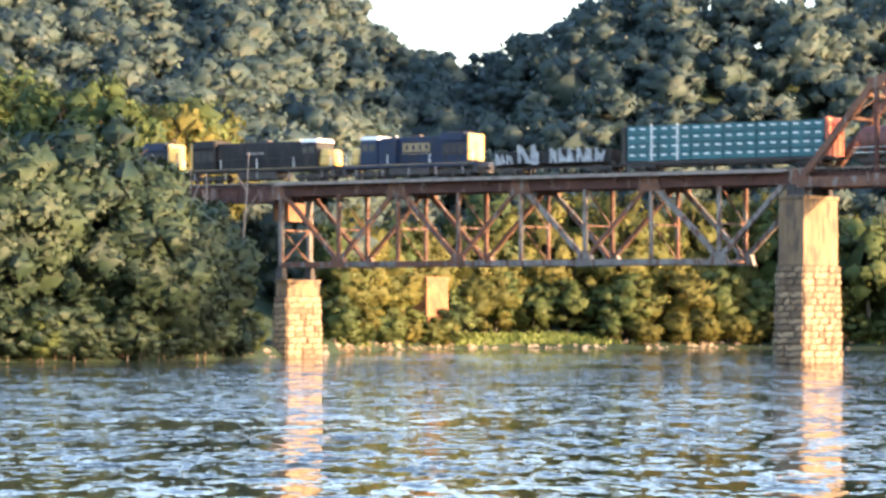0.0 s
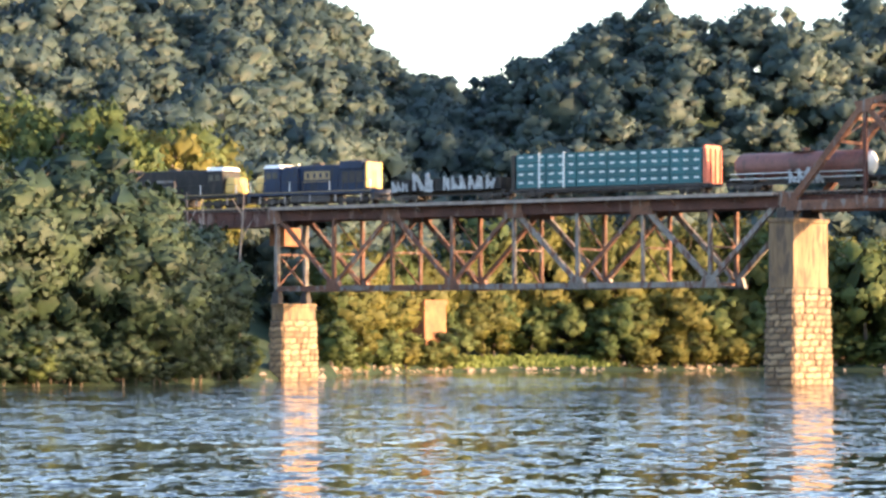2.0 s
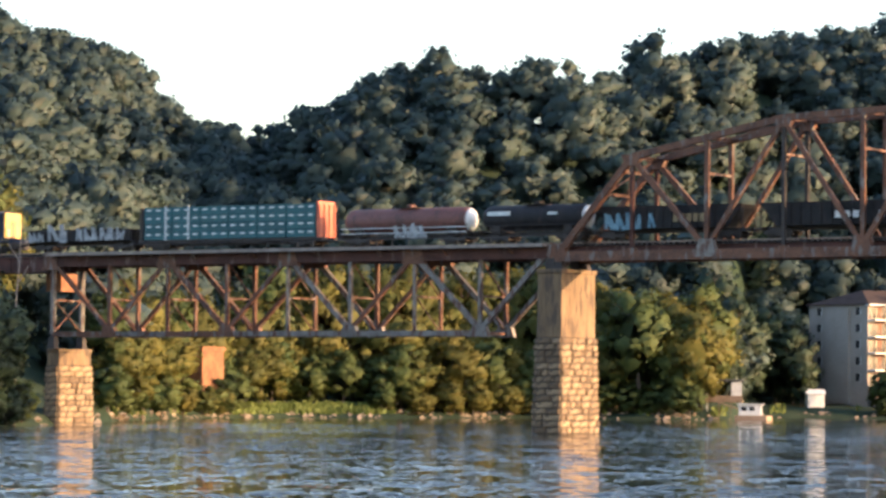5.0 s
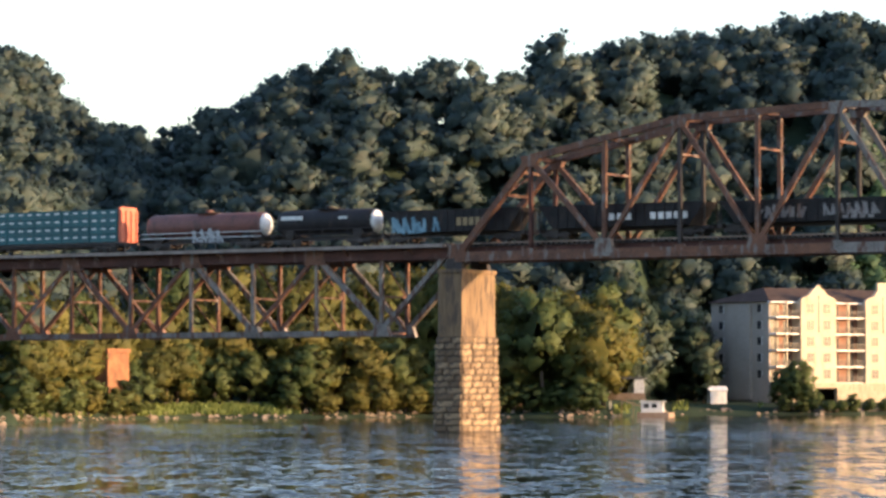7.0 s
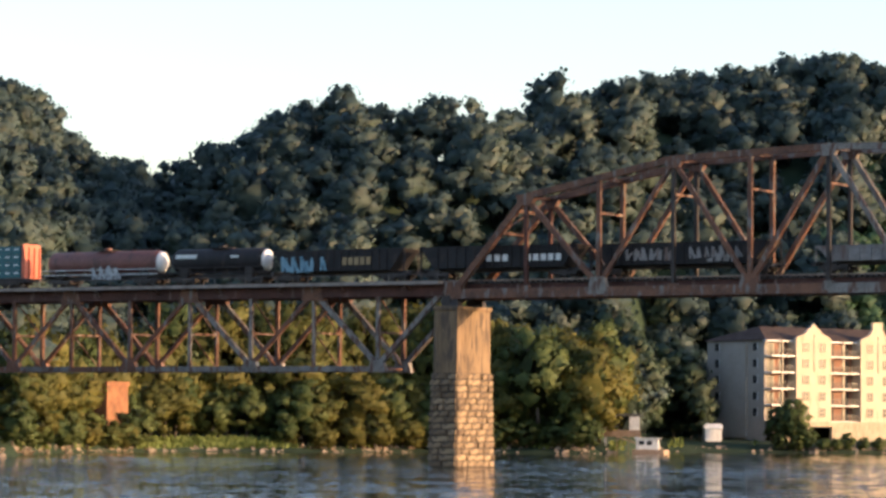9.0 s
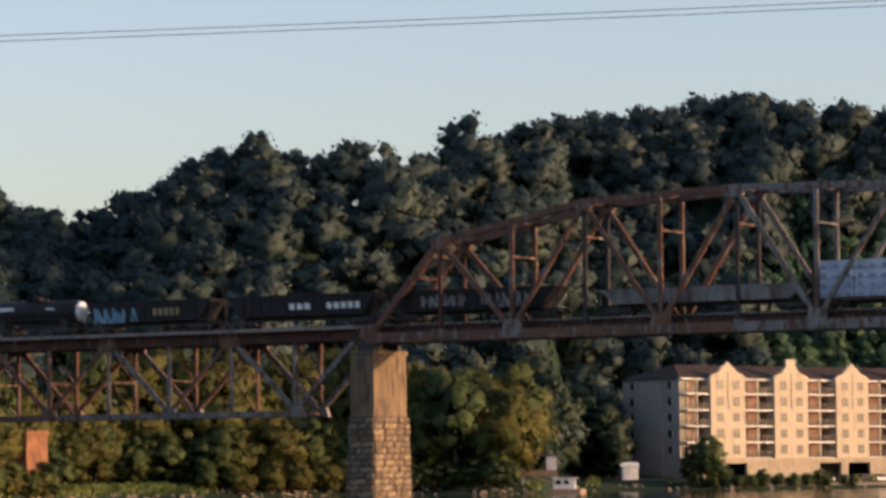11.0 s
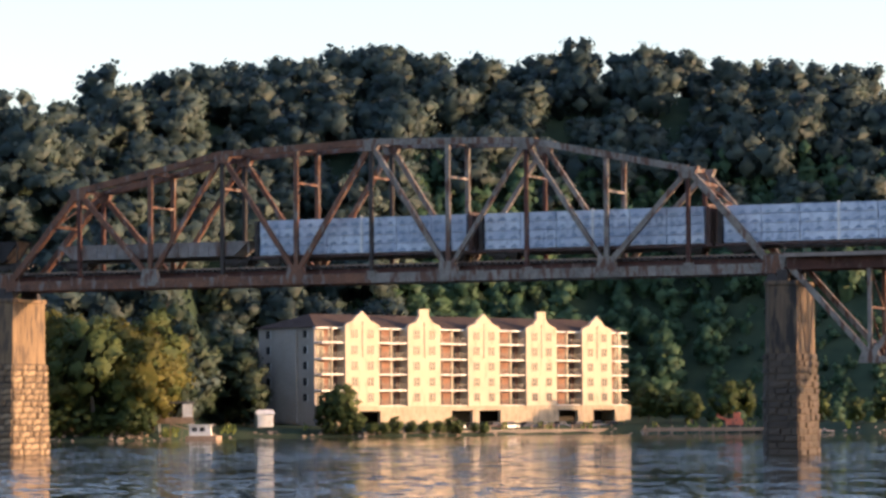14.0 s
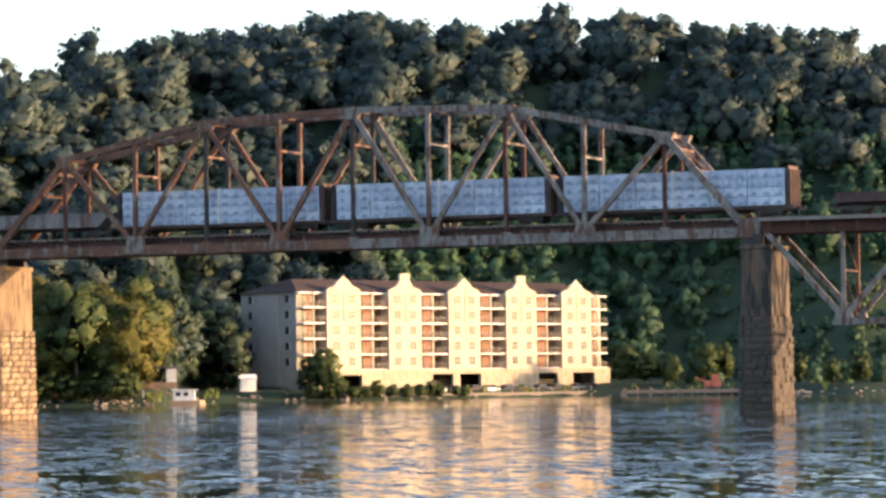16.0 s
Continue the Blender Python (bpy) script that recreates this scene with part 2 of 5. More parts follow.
def water_material():
    m = bpy.data.materials.new("river_water")
    m.use_nodes = True
    n, l = m.node_tree.nodes, m.node_tree.links
    b = n["Principled BSDF"]
    b.inputs["Base Color"].default_value = (0.016, 0.025, 0.022, 1)
    b.inputs["Roughness"].default_value, b.inputs["IOR"].default_value = 0.04, 1.33
    co = n.new("ShaderNodeTexCoord")
    total = None

    def vector_math(kind, first, second):
        node = n.new("ShaderNodeVectorMath")
        node.operation = kind
        for socket, value in zip(node.inputs, (first, second)):
            if isinstance(value, tuple):
                socket.default_value = value
            elif value is not None:
                l.new(value, socket)
        return node.outputs["Value" if kind == "LENGTH" else "Vector"]

    def waves(across, along, turn, detail):
        mp, no = n.new("ShaderNodeMapping"), n.new("ShaderNodeTexNoise")
        mp.vector_type = "TEXTURE"
        mp.inputs["Rotation"].default_value, mp.inputs["Scale"].default_value = (0, 0, radians(turn)), (across, along, 1)
        no.inputs["Scale"].default_value, no.inputs["Detail"].default_value = 1.0, detail
        l.new(co.outputs["Object"], mp.inputs["Vector"])
        l.new(mp.outputs["Vector"], no.inputs["Vector"])
        return no

    # slopes of the waves by size: length across and along the wind, steepness
    for across, along, turn, steep in ((0.3, 0.6, 30, 1.0), (0.9, 2.0, 34, 1.4), (3.0, 7.0, 26, 0.7)):
        tilt = vector_math("SUBTRACT", waves(across, along, turn, 1).outputs["Color"], (0.5, 0.5, 0.5))
        tilt = vector_math("MULTIPLY", tilt, (steep, steep, 0.0))
        total = vector_math("ADD", total, tilt) if total else tilt
    # gusts roughen some streaks more than others
    gust = n.new("ShaderNodeMapRange")
    gust.inputs["From Min"].default_value, gust.inputs["From Max"].default_value = 0.35, 0.65
    gust.inputs["To Min"].default_value, gust.inputs["To Max"].default_value = 0.2, 1.5
    l.new(waves(26, 15, 22, 4).outputs["Fac"], gust.inputs["Value"])
    # calmer towards the far bank: waves fade with distance from the camera's place
    calm, wave_fade = n.new("ShaderNodeMapRange"), n.new("ShaderNodeMath")
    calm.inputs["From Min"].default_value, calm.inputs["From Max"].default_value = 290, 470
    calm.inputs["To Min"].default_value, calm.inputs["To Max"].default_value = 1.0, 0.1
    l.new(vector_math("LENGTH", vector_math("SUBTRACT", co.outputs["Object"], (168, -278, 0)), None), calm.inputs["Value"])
    wave_fade.operation = "MULTIPLY"
    l.new(gust.outputs[0], wave_fade.inputs[0])
    l.new(calm.outputs[0], wave_fade.inputs[1])
    total = vector_math("MULTIPLY", total, wave_fade.outputs[0])
    l.new(vector_math("NORMALIZE", vector_math("ADD", total, (0.0, 0.0, 1.0)), None), b.inputs["Normal"])
    return m


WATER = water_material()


# ---------------------------------------------------------------- mesh helpers
class Shape:
    """Collects boxes, tubes and prisms into one mesh."""

    def __init__(self):
        self.v, self.f = [], []

    def add(self, verts, faces):
        k = len(self.v)
        self.v += [tuple(p) for p in verts]
        self.f += [tuple(i + k for i in q) for q in faces]
        return self

    def box(self, x0, x1, y0, y1, z0, z1, m=None):
        c = [Vector(p) for p in product((x0, x1), (y0, y1), (z0, z1))]
        return self.add([m @ p for p in c] if m else c, [(0, 1, 3, 2), (4, 6, 7, 5), (0, 4, 5, 1), (2, 3, 7, 6), (0, 2, 6, 4), (1, 5, 7, 3)])

    def prism(self, outline, z0, z1, top=1.0, centre=(0, 0)):
        n = len(outline)
        lo = [(x, y, z0) for x, y in outline]
        hi = [(centre[0] + (x - centre[0]) * top, centre[1] + (y - centre[1]) * top, z1) for x, y in outline]
        return self.add(lo + hi, [tuple(range(n))[::-1], tuple(range(n, 2 * n))] + [(i, (i + 1) % n, n + (i + 1) % n, n + i) for i in range(n)])

    def rings(self, rings, close=True):
        n = len(rings[0])
        faces = [(r * n + i, r * n + (i + 1) % n, (r + 1) * n + (i + 1) % n, (r + 1) * n + i) for r in range(len(rings) - 1) for i in range(n)]
        if close:
            faces += [tuple(range(n))[::-1], tuple(range((len(rings) - 1) * n, len(rings) * n))]
        return self.add([p for r in rings for p in r], faces)

    def tube(self, p0, p1, r0, r1=None, n=10):
        p0, p1 = Vector(p0), Vector(p1)
        r1 = r0 if r1 is None else r1
        q = (p1 - p0).to_track_quat("Z", "Y")
        ring = lambda p, r: [p + q @ Vector((r * math.cos(2 * math.pi * i / n), r * math.sin(2 * math.pi * i / n), 0)) for i in range(n)]
        return self.rings([ring(p0, r0), ring(p1, r1)])

    def mesh(self, name, mat, smooth=False):
        me = bpy.data.meshes.new(name)
        me.from_pydata(self.v, [], self.f)
        me.materials.append(mat)
        if smooth:
            me.polygons.foreach_set("use_smooth", [True] * len(me.polygons))
        me.update()
        return me


def part(name, shape, mat, parent, label="", smooth=False, bevel=0.0):
    ob = new(name, shape.mesh(name, mat, smooth) if isinstance(shape, Shape) else shape)
    ob.parent = parent
    if bevel:
        mod = ob.modifiers.new("edge", "BEVEL")
        mod.width, mod.segments, mod.limit_method = bevel, 2, "ANGLE"
    return tagged(ob, label)


def thing(name, label, category, group="", kind="", m=None):
    ob = tagged(new(name), label, category, group, kind)
    if m:
        ob.matrix_basis = m
    return ob


def single(name, shape, mat, label, category, group="", kind="", smooth=False):
    return tagged(new(name, shape.mesh(name, mat, smooth)), label, category, group, kind)


def beam(p0, p1, width, depth, laced=True):
    """A built-up truss member: two channels joined by lacing bars. width runs across the track, depth in the truss's plane."""
    p0, p1 = Vector(p0), Vector(p1)
    d = p1 - p0
    length = d.length
    z = d.normalized()
    y = Vector((0, 1, 0)) if abs(z.y) < 0.9 else Vector((0, 0, 1))
    x = y.cross(z).normalized()
    y = z.cross(x)
    m = Matrix.Translation(p0) @ Matrix((x, y, z)).transposed().to_4x4()
    s, w, t = Shape(), width / 2, 0.05
    if not laced:
        s.box(-depth / 2, depth / 2, -w, w, 0, length, m)
        return s
    for k in (-1, 1):
        s.box(-depth / 2, depth / 2, min(k * w, k * (w - t)), max(k * w, k * (w - t)), 0, length, m)
        for e in (-1, 1):
            s.box(min(e * depth / 2, e * (depth / 2 - t)), max(e * depth / 2, e * (depth / 2 - t)), min(k * (w - t), k * (w - 0.16)), max(k * (w - t), k * (w - 0.16)), 0, length, m)
    step = max(0.5, width)
    n = max(2, int(length / step))
    for i in range(n):
        a, b = i * length / n, (i + 1) * length / n
        for e in (-1, 1):
            v0, v1 = (-w if i % 2 else w), (w if i % 2 else -w)
            xx = e * (depth / 2 - 0.012)
            c0, c1 = Vector((xx, v0, a)), Vector((xx, v1, b))
            u = (c1 - c0).normalized()
            side = Vector((0, -u.z, u.y)) * 0.04
            th = Vector((0.012 * e, 0, 0))
            s.add([m @ p for p in (c0 - side, c0 + side, c1 + side, c1 - side, c0 - side + th, c0 + side + th, c1 + side + th, c1 - side + th)],
                  [(0, 1, 2, 3), (7, 6, 5, 4), (0, 4, 5, 1), (2, 6, 7, 3), (1, 5, 6, 2), (3, 7, 4, 0)])
    for a, b in ((0, 0.5), (length - 0.5, length)):
        for e in (-1, 1):
            s.box(e * depth / 2 - 0.012, e * depth / 2 + 0.012, -w, w, a, b, m)
    return s


def gusset(x, y, z, w_top, w_bot, h, t=0.06):
    """A trapezoid plate in the truss's plane."""
    s = Shape()
    o = [(-w_bot / 2, -h / 2), (w_bot / 2, -h / 2), (w_top / 2, h / 2), (-w_top / 2, h / 2)]
    s.add([(x + a, y - t, z + b) for a, b in o] + [(x + a, y + t, z + b) for a, b in o],
          [(0, 1, 2, 3), (7, 6, 5, 4), (0, 4, 5, 1), (1, 5, 6, 2), (2, 6, 7, 3), (3, 7, 4, 0)])
    return s


# ---------------------------------------------------------------- water and land
HOME = (168.0, -278.0)      # the land is laid out by heading and distance round this place on the river


def spot(heading, dist, z=0.0):
    h = radians(heading)
    return Vector((HOME[0] - math.sin(h) * dist, HOME[1] + math.cos(h) * dist, z))


SHORE = ((-180, 700), (-90, 1200), (-30, 1000), (0, 1000), (8, 850), (12.5, 700), (14.5, 575), (15.5, 568), (19, 590), (20.5, 596), (22.5, 574), (24.5, 553), (26.6, 550), (27.5, 545), (28.0, 505),
         (28.7, 492), (30, 494), (31.6, 494), (33.7, 480), (35.6, 474), (37.4, 448), (38.2, 425), (39.0, 372), (40.3, 347), (41.9, 322), (43.7, 312), (47, 300), (60, 280), (100, 300), (180, 700))
CREST = ((-180, 30), (-20, 20), (5, 30), (14, 69), (16.3, 72), (17.8, 76), (19.3, 78), (21.3, 77), (23.6, 77), (25.5, 79), (27.4, 75), (28.7, 73), (29.8, 69), (31.3, 68),
         (32.8, 71), (33.9, 69), (34.6, 62), (35.5, 60), (36.5, 55.5), (37.3, 58), (38.3, 67.5), (39.5, 73), (42, 82), (46, 90), (60, 85), (100, 40), (180, 30))


def profile(table, h):
    return float(np.interp(h, [a for a, _ in table], [b for _, b in table]))


def crest_distance(h):
    return 650 + 110 * float(np.clip((h - 35.5) / 2.5, 0, 1)) + 80 * float(np.clip((31.0 - h) / 4.5, 0, 1))


TREE_TOP = 11.0


def ground_height(h, d):
    shore, far = profile(SHORE, h), crest_distance(h)
    far = max(far, shore + 80)
    peak = 4 + (profile(CREST, h) - 4) * far / 650 - TREE_TOP
    if d < shore:
        return max(-3.0, (d - shore) * 0.25)
    rise = min(1.6, (d - shore) * 0.3) + min(1.0, max(0, d - shore - 6) * 0.03)
    u = (d - shore - 45) / max(30.0, far - shore - 45)
    if u <= 0:
        return rise
    u2 = min(u, 1.0)
    z = rise + (peak - rise) * (0.55 * u2 + 0.45 * u2 * u2 * (3 - 2 * u2))
    return z if u <= 1 else z - min(25, (d - far) * 0.06)


def build_land():
    heads = sorted(set([*range(-180, 0, 6), *range(0, 10, 2), *[10 + 0.35 * i for i in range(115)], *range(51, 181, 5)]))
    steps = [200 + 40 * i for i in range(3)] + [300 + 7 * i for i in range(70)] + [800, 850, 950, 1200, 1700, 2600, 4300]
    s = Shape()
    for h in heads:
        for d in steps:
            p = spot(h, d)
            wob = noise.noise(Vector((p.x * 0.02, p.y * 0.02, 0))) * 1.5 if d > profile(SHORE, h) + 30 else noise.noise(Vector((p.x * 0.15, p.y * 0.15, 3))) * 0.3
            s.v.append((p.x, p.y, ground_height(h, d) + wob))
    n = len(steps)
    for i in range(len(heads) - 1):
        for j in range(n - 1):
            s.f.append((i * n + j, i * n + j + 1, (i + 1) * n + j + 1, (i + 1) * n + j))
    single("ground", s, EARTH, "dark wooded river bank and hillside ground", "ground", kind="structure", smooth=True)


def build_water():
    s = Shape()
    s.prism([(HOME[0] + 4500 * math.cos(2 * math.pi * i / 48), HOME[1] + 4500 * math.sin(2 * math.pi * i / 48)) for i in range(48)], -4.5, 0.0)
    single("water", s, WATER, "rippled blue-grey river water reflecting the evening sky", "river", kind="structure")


build_water()
build_land()


# ---------------------------------------------------------------- bridge
PANEL, X0, SPAN = 8.1, 1.16, 81.0
DECK_PANEL = 7.76
GAUGE_Y = 2.41              # the track's middle
FAR = 4.82
RAIL_Z = 18.6
TOPS = {1: 26.6, 3: 29.75, 5: 30.35, 7: 29.9, 9: 26.6}


def top_at(k):
    return float(np.interp(k, list(TOPS), list(TOPS.values())))


def build_through_truss():
    th = thing("through_truss_span", "rusty riveted steel through-truss railway span on stone piers", "railway bridge")
    X = lambda k: X0 + PANEL * k
    zb = 17.15
    for y in (0.0, FAR):
        for k in range(10):
            mat = RUST if k < 5 else GREY_STEEL
            part("bottom_chord", beam((X(k), y, zb), (X(k + 1), y, zb), 0.5, 0.95, False), mat, th)
        for a, b in ((1, 3), (3, 5), (5, 7), (7, 9)):
            part("top_chord", beam((X(a), y, TOPS[a]), (X(b), y, TOPS[b]), 0.6, 0.62), RUST if a < 5 else GREY_STEEL, th)
        part("end_post", beam((X(0), y, 17.4), (X(1), y, TOPS[1]), 0.6, 0.62), RUST, th)
        part("end_post", beam((X(10), y, 17.4), (X(9), y, TOPS[9]), 0.6, 0.62), GREY_STEEL, th)
        for a, b in ((1, 2), (3, 2), (3, 4), (5, 4), (5, 6), (7, 6), (7, 8), (9, 8)):
            big = a == 5 or (a, b) in ((1, 2), (9, 8))
            part("diagonal", beam((X(a), y, TOPS[a] - 0.2), (X(b), y, 17.7), 0.45, 0.5 if big else 0.42), RUST if b < 5 else GREY_STEEL, th)
        for k in range(1, 10):
            even = k % 2 == 0
            part("vertical", beam((X(k), y, 17.4), (X(k), y, top_at(k) - 0.2), 0.4, 0.42 if even else 0.34), (RUST if k < 5 else GREY_STEEL) if even else DARK_STEEL if k in (3, 5) else RUST_GIRDER, th)
            if even:
                part("gusset_plate", gusset(X(k), y, 17.75, 1.5, 2.3, 1.7, 0.33), RUST if k == 4 else GREY_STEEL, th)
            else:
                part("gusset_plate", gusset(X(k), y, TOPS[k] - 0.35, 2.2, 1.2, 1.1, 0.34), RUST if k < 5 else GREY_STEEL, th)
                part("gusset_plate", gusset(X(k), y, 17.4, 0.8, 1.2, 0.9, 0.3), GREY_STEEL if k > 4 else RUST, th)
        for k in (0, 10):
            part("bearing_plate", gusset(X(k), y, 17.5, 1.4, 2.0, 1.7, 0.34), RUST, th)
            s = Shape()
            s.prism([(X(k) - 0.6, y - 0.4), (X(k) + 0.6, y - 0.4), (X(k) + 0.6, y + 0.4), (X(k) - 0.6, y + 0.4)], 15.95, 16.66, 0.6, (X(k), y))
            part("bearing", s, DARK_STEEL, th)
    for k in range(1, 10):
        z = top_at(k)
        part("top_strut", beam((X(k), 0.3, z), (X(k), FAR - 0.3, z), 0.35, 0.35), RUST if k < 5 else GREY_STEEL, th)
        if k not in (1, 9):
            part("sway_strut", beam((X(k), 0.2, z - 3.4), (X(k), FAR - 0.2, z - 3.4), 0.22, 0.3, False), RUST if k < 6 else GREY_STEEL, th)
    for k in range(1, 9):
        for a, b in ((0.2, FAR - 0.2), (FAR - 0.2, 0.2)):
            part("lateral_brace", beam((X(k), a, top_at(k)), (X(k + 1), b, top_at(k + 1)), 0.14, 0.14, False), RUST, th)
    for a, b in ((0, 1), (10, 9)):
        for f in (0.62, 0.85):
            x, z = X(a) + (X(b) - X(a)) * f, 17.4 + (TOPS[b] - 17.4) * f
            part("portal_strut", beam((x, 0.3, z), (x, FAR - 0.3, z), 0.3, 0.35), RUST, th)
        for y0, y1 in ((0.3, FAR - 0.3), (FAR - 0.3, 0.3)):
            x1, z1 = X(a) + (X(b) - X(a)) * 0.62, 17.4 + (TOPS[b] - 17.4) * 0.62
            part("portal_brace", beam((x1, y0, z1), (X(b), y1, TOPS[b]), 0.12, 0.14, False), RUST, th)
    for k in range(11):
        part("floor_beam", beam((X(k), 0.26, 17.3), (X(k), FAR - 0.26, 17.3), 0.3, 0.9, False), RUST_GIRDER, th)
    for y in (1.4, 3.4):
        part("stringer", beam((X(0), y, 17.85), (X(10), y, 17.85), 0.3, 0.6, False), RUST_GIRDER, th)


def build_deck_truss(name, x_pier, way, panels, left_post, zb=9.75):
    """A deck truss that hangs by its top chord at x_pier and runs from there in the direction of way."""
    th = thing(name, "rusty riveted steel deck-truss railway span with lattice bracing", "railway bridge", "deck truss spans")
    X = lambda k: x_pier + way * DECK_PANEL * (8 - k)
    zt = 17.55
    first = 8 - panels
    for y in (0.0, FAR):
        part("top_chord", beam((X(first), y, zt), (X(8), y, zt), 0.5, 1.15, False), RUST_GIRDER, th)
        for k in range(first, 7):
            part("bottom_chord", beam((X(k), y, zb), (X(k + 1), y, zb), 0.45, 0.55, False), GREY_STEEL if k in (1, 3, 4, 5, 6) else RUST, th)
        part("diagonal", beam((X(8), y, zt), (X(7), y, zb + 0.3), 0.45, 0.5), GREY_STEEL, th)
        for k in range(1, 8):
            if k % 2 == 0:
                part("diagonal", beam((X(k), y, zt), (X(k + 1), y, zb + 0.3), 0.42, 0.5), GREY_STEEL if k > 3 else RUST, th)
                part("diagonal", beam((X(k), y, zt), (X(k - 1), y, zb + 0.3), 0.4, 0.4), RUST, th)
                part("gusset_plate", gusset(X(k), y, 17.5, 1.7, 2.7, 1.7, 0.32), RUST, th)
            else:
                part("gusset_plate", gusset(X(k), y, zb + 0.25, 1.4, 2.2, 1.2, 0.3), GREY_STEEL if k > 4 else RUST, th)
            part("vertical", beam((X(k), y, zb), (X(k), y, zt + 0.55), 0.4, 0.36 if k % 2 else 0.28), (GREY_STEEL if k in (5, 7) and y < 1 else RUST) if k % 2 else GREY_STEEL if k > 3 and y < 1 else RUST, th)
        part("diagonal", beam((X(0), y, zt), (X(1), y, zb + 0.3), 0.42, 0.42), RUST, th)
        part("end_post", beam((X(0), y, zb), (X(0), y, zt), 0.5, 0.4), GREY_STEEL if left_post else RUST, th)
        part("gusset_plate", gusset(X(0) + 0.3 * way, y, 17.5, 1.6, 2.2, 1.7, 0.32), RUST, th)
        part("gusset_plate", gusset(X(8) - way * 0.9, y, 17.5, 1.9, 1.2, 1.7, 0.32), GREY_STEEL, th)
        part("end_plate", beam((X(8) - way * 0.3, y, 16.7), (X(8) - way * 0.3, y, 18.5), 0.5, 0.35, False), RUST, th)
        s = Shape()
        s.prism([(X(0) - 0.5, y - 0.4), (X(0) + 0.5, y - 0.4), (X(0) + 0.5, y + 0.4), (X(0) - 0.5, y + 0.4)], zb - 1.55, zb - 0.25, 0.7, (X(0), y))
        part("bearing", s, DARK_STEEL, th)
        s = Shape().box(X(8) - 0.5 - way * 0.4, X(8) + 0.5 - way * 0.4, y - 0.4, y + 0.4, 15.95, 17.0)
        part("bearing", s, DARK_STEEL, th)
    for k in range(0, 8):
        mid = 13.4
        part("cross_strut", beam((X(k), 0.2, mid), (X(k), FAR - 0.2, mid), 0.2, 0.22, False), RUST, th)
        if k == 0:
            for a, b in ((0.2, FAR - 0.2), (FAR - 0.2, 0.2)):
                part("sway_brace", beam((X(k), a, zb + 0.3), (X(k), b, mid), 0.12, 0.2, False), RUST, th)
        else:
            part("sway_brace", beam((X(k), 0.2, mid), (X(k), FAR - 0.2, zb + 0.3), 0.1, 0.14, False), RUST, th)
            part("sway_brace", beam((X(k), 0.2, zt - 0.5), (X(k), FAR - 0.2, mid), 0.1, 0.14, False), RUST, th)
        part("bottom_strut", beam((X(k), 0.2, zb), (X(k), FAR - 0.2, zb), 0.25, 0.3, False), RUST, th)
        part("floor_beam", beam((X(k), 0.26, zt + 0.1), (X(k), FAR - 0.26, zt + 0.1), 0.3, 0.9, False), RUST_GIRDER, th)
        if k < 7:
            for a, b in ((0.2, FAR - 0.2), (FAR - 0.2, 0.2)):
                part("lateral_brace", beam((X(k), a, zb), (X(k + 1), b, zb), 0.14, 0.14, False), RUST, th)
    lo, hi = sorted((X(0), X(8)))
    s = Shape().box(lo, hi, -1.15, 0.75, 18.16, 18.34)
    n = int((hi - lo) / 1.9)
    walkway = part("walkway", s, WALK_GREY, th, "weathered grey timber side walkway")
    s = Shape().box(lo, hi, -1.22, -1.15, 18.1, 18.42)
    part("walkway_edge", s, WALK_GREY, th)
    for i in range(n + 1):
        x = lo + 0.1 + (hi - lo - 0.2) * i / n
        part("railing_post", Shape().box(x - 0.04, x + 0.04, -1.14, -1.06, 18.34, 19.1), RAILING, th)
    part("hand_rail", Shape().tube((lo, -1.1, 19.1), (hi, -1.1, 19.1), 0.03, n=6), RAILING, th)
    for i in range(8):
        x = lo + (hi - lo) * (i + 0.5) / 8
        part("bracket", beam((x, -1.1, 18.1), (x, 0.0, 17.3), 0.1, 0.12, False), RUST, th)


def build_track():
    th = thing("railway_track", "single railway track with timber ties and steel rails", "railway track")
    for y in (GAUGE_Y - 0.72, GAUGE_Y + 0.72):
        part("rail", Shape().box(-260, 210, y - 0.035, y + 0.035, RAIL_Z - 0.17, RAIL_Z), RAIL, th)
    s = Shape()
    for i in range(800):
        x = -260 + i * 0.585
        s.box(x, x + 0.24, GAUGE_Y - 1.5, GAUGE_Y + 1.5, RAIL_Z - 0.42, RAIL_Z - 0.172)
    tagged(part("tie", s, DARK_STEEL, th, "dark creosoted timber ties"), kind="stuff")


def build_approach():
    th = thing("approach_viaduct", "dark rust plate-girder railway viaduct running into the trees", "railway bridge")
    x1, x0 = -62.6, -262.0
    for y in (0.6, 4.2):
        part("girder", Shape().box(x0, x1, y - 0.12, y + 0.12, 16.5, 18.1), RUST_GIRDER, th)
        for z in (16.5, 18.02):
            part("flange", Shape().box(x0, x1, y - 0.3, y + 0.3, z - 0.05, z + 0.05), RUST_GIRDER, th)
    for i in range(70):
        x = x1 - 0.8 - i * 2.6
        part("stiffener", Shape().box(x - 0.05, x + 0.05, 0.36, 0.48, 16.56, 17.96), RUST_GIRDER, th)
    part("abutment_block", Shape().prism([(-66.9, 4.4), (-64.8, 4.4), (-64.8, 7.2), (-66.9, 7.2)], 14.5, 16.45, 1.0), SUN_ORANGE_STONE, th, "concrete block under the viaduct with orange sunlight painted in")
    for i in range(8):
        x = -84 - i * 22
        for y in (0.2, 4.6):
            part("bent_leg", beam((x, y * 1.4 - 1.0, -1.0), (x, y, 16.45), 0.4, 0.4), RUST, th)
        part("bent_cap", beam((x, -0.2, 16.2), (x, 5.0, 16.2), 0.4, 0.45, False), RUST, th)


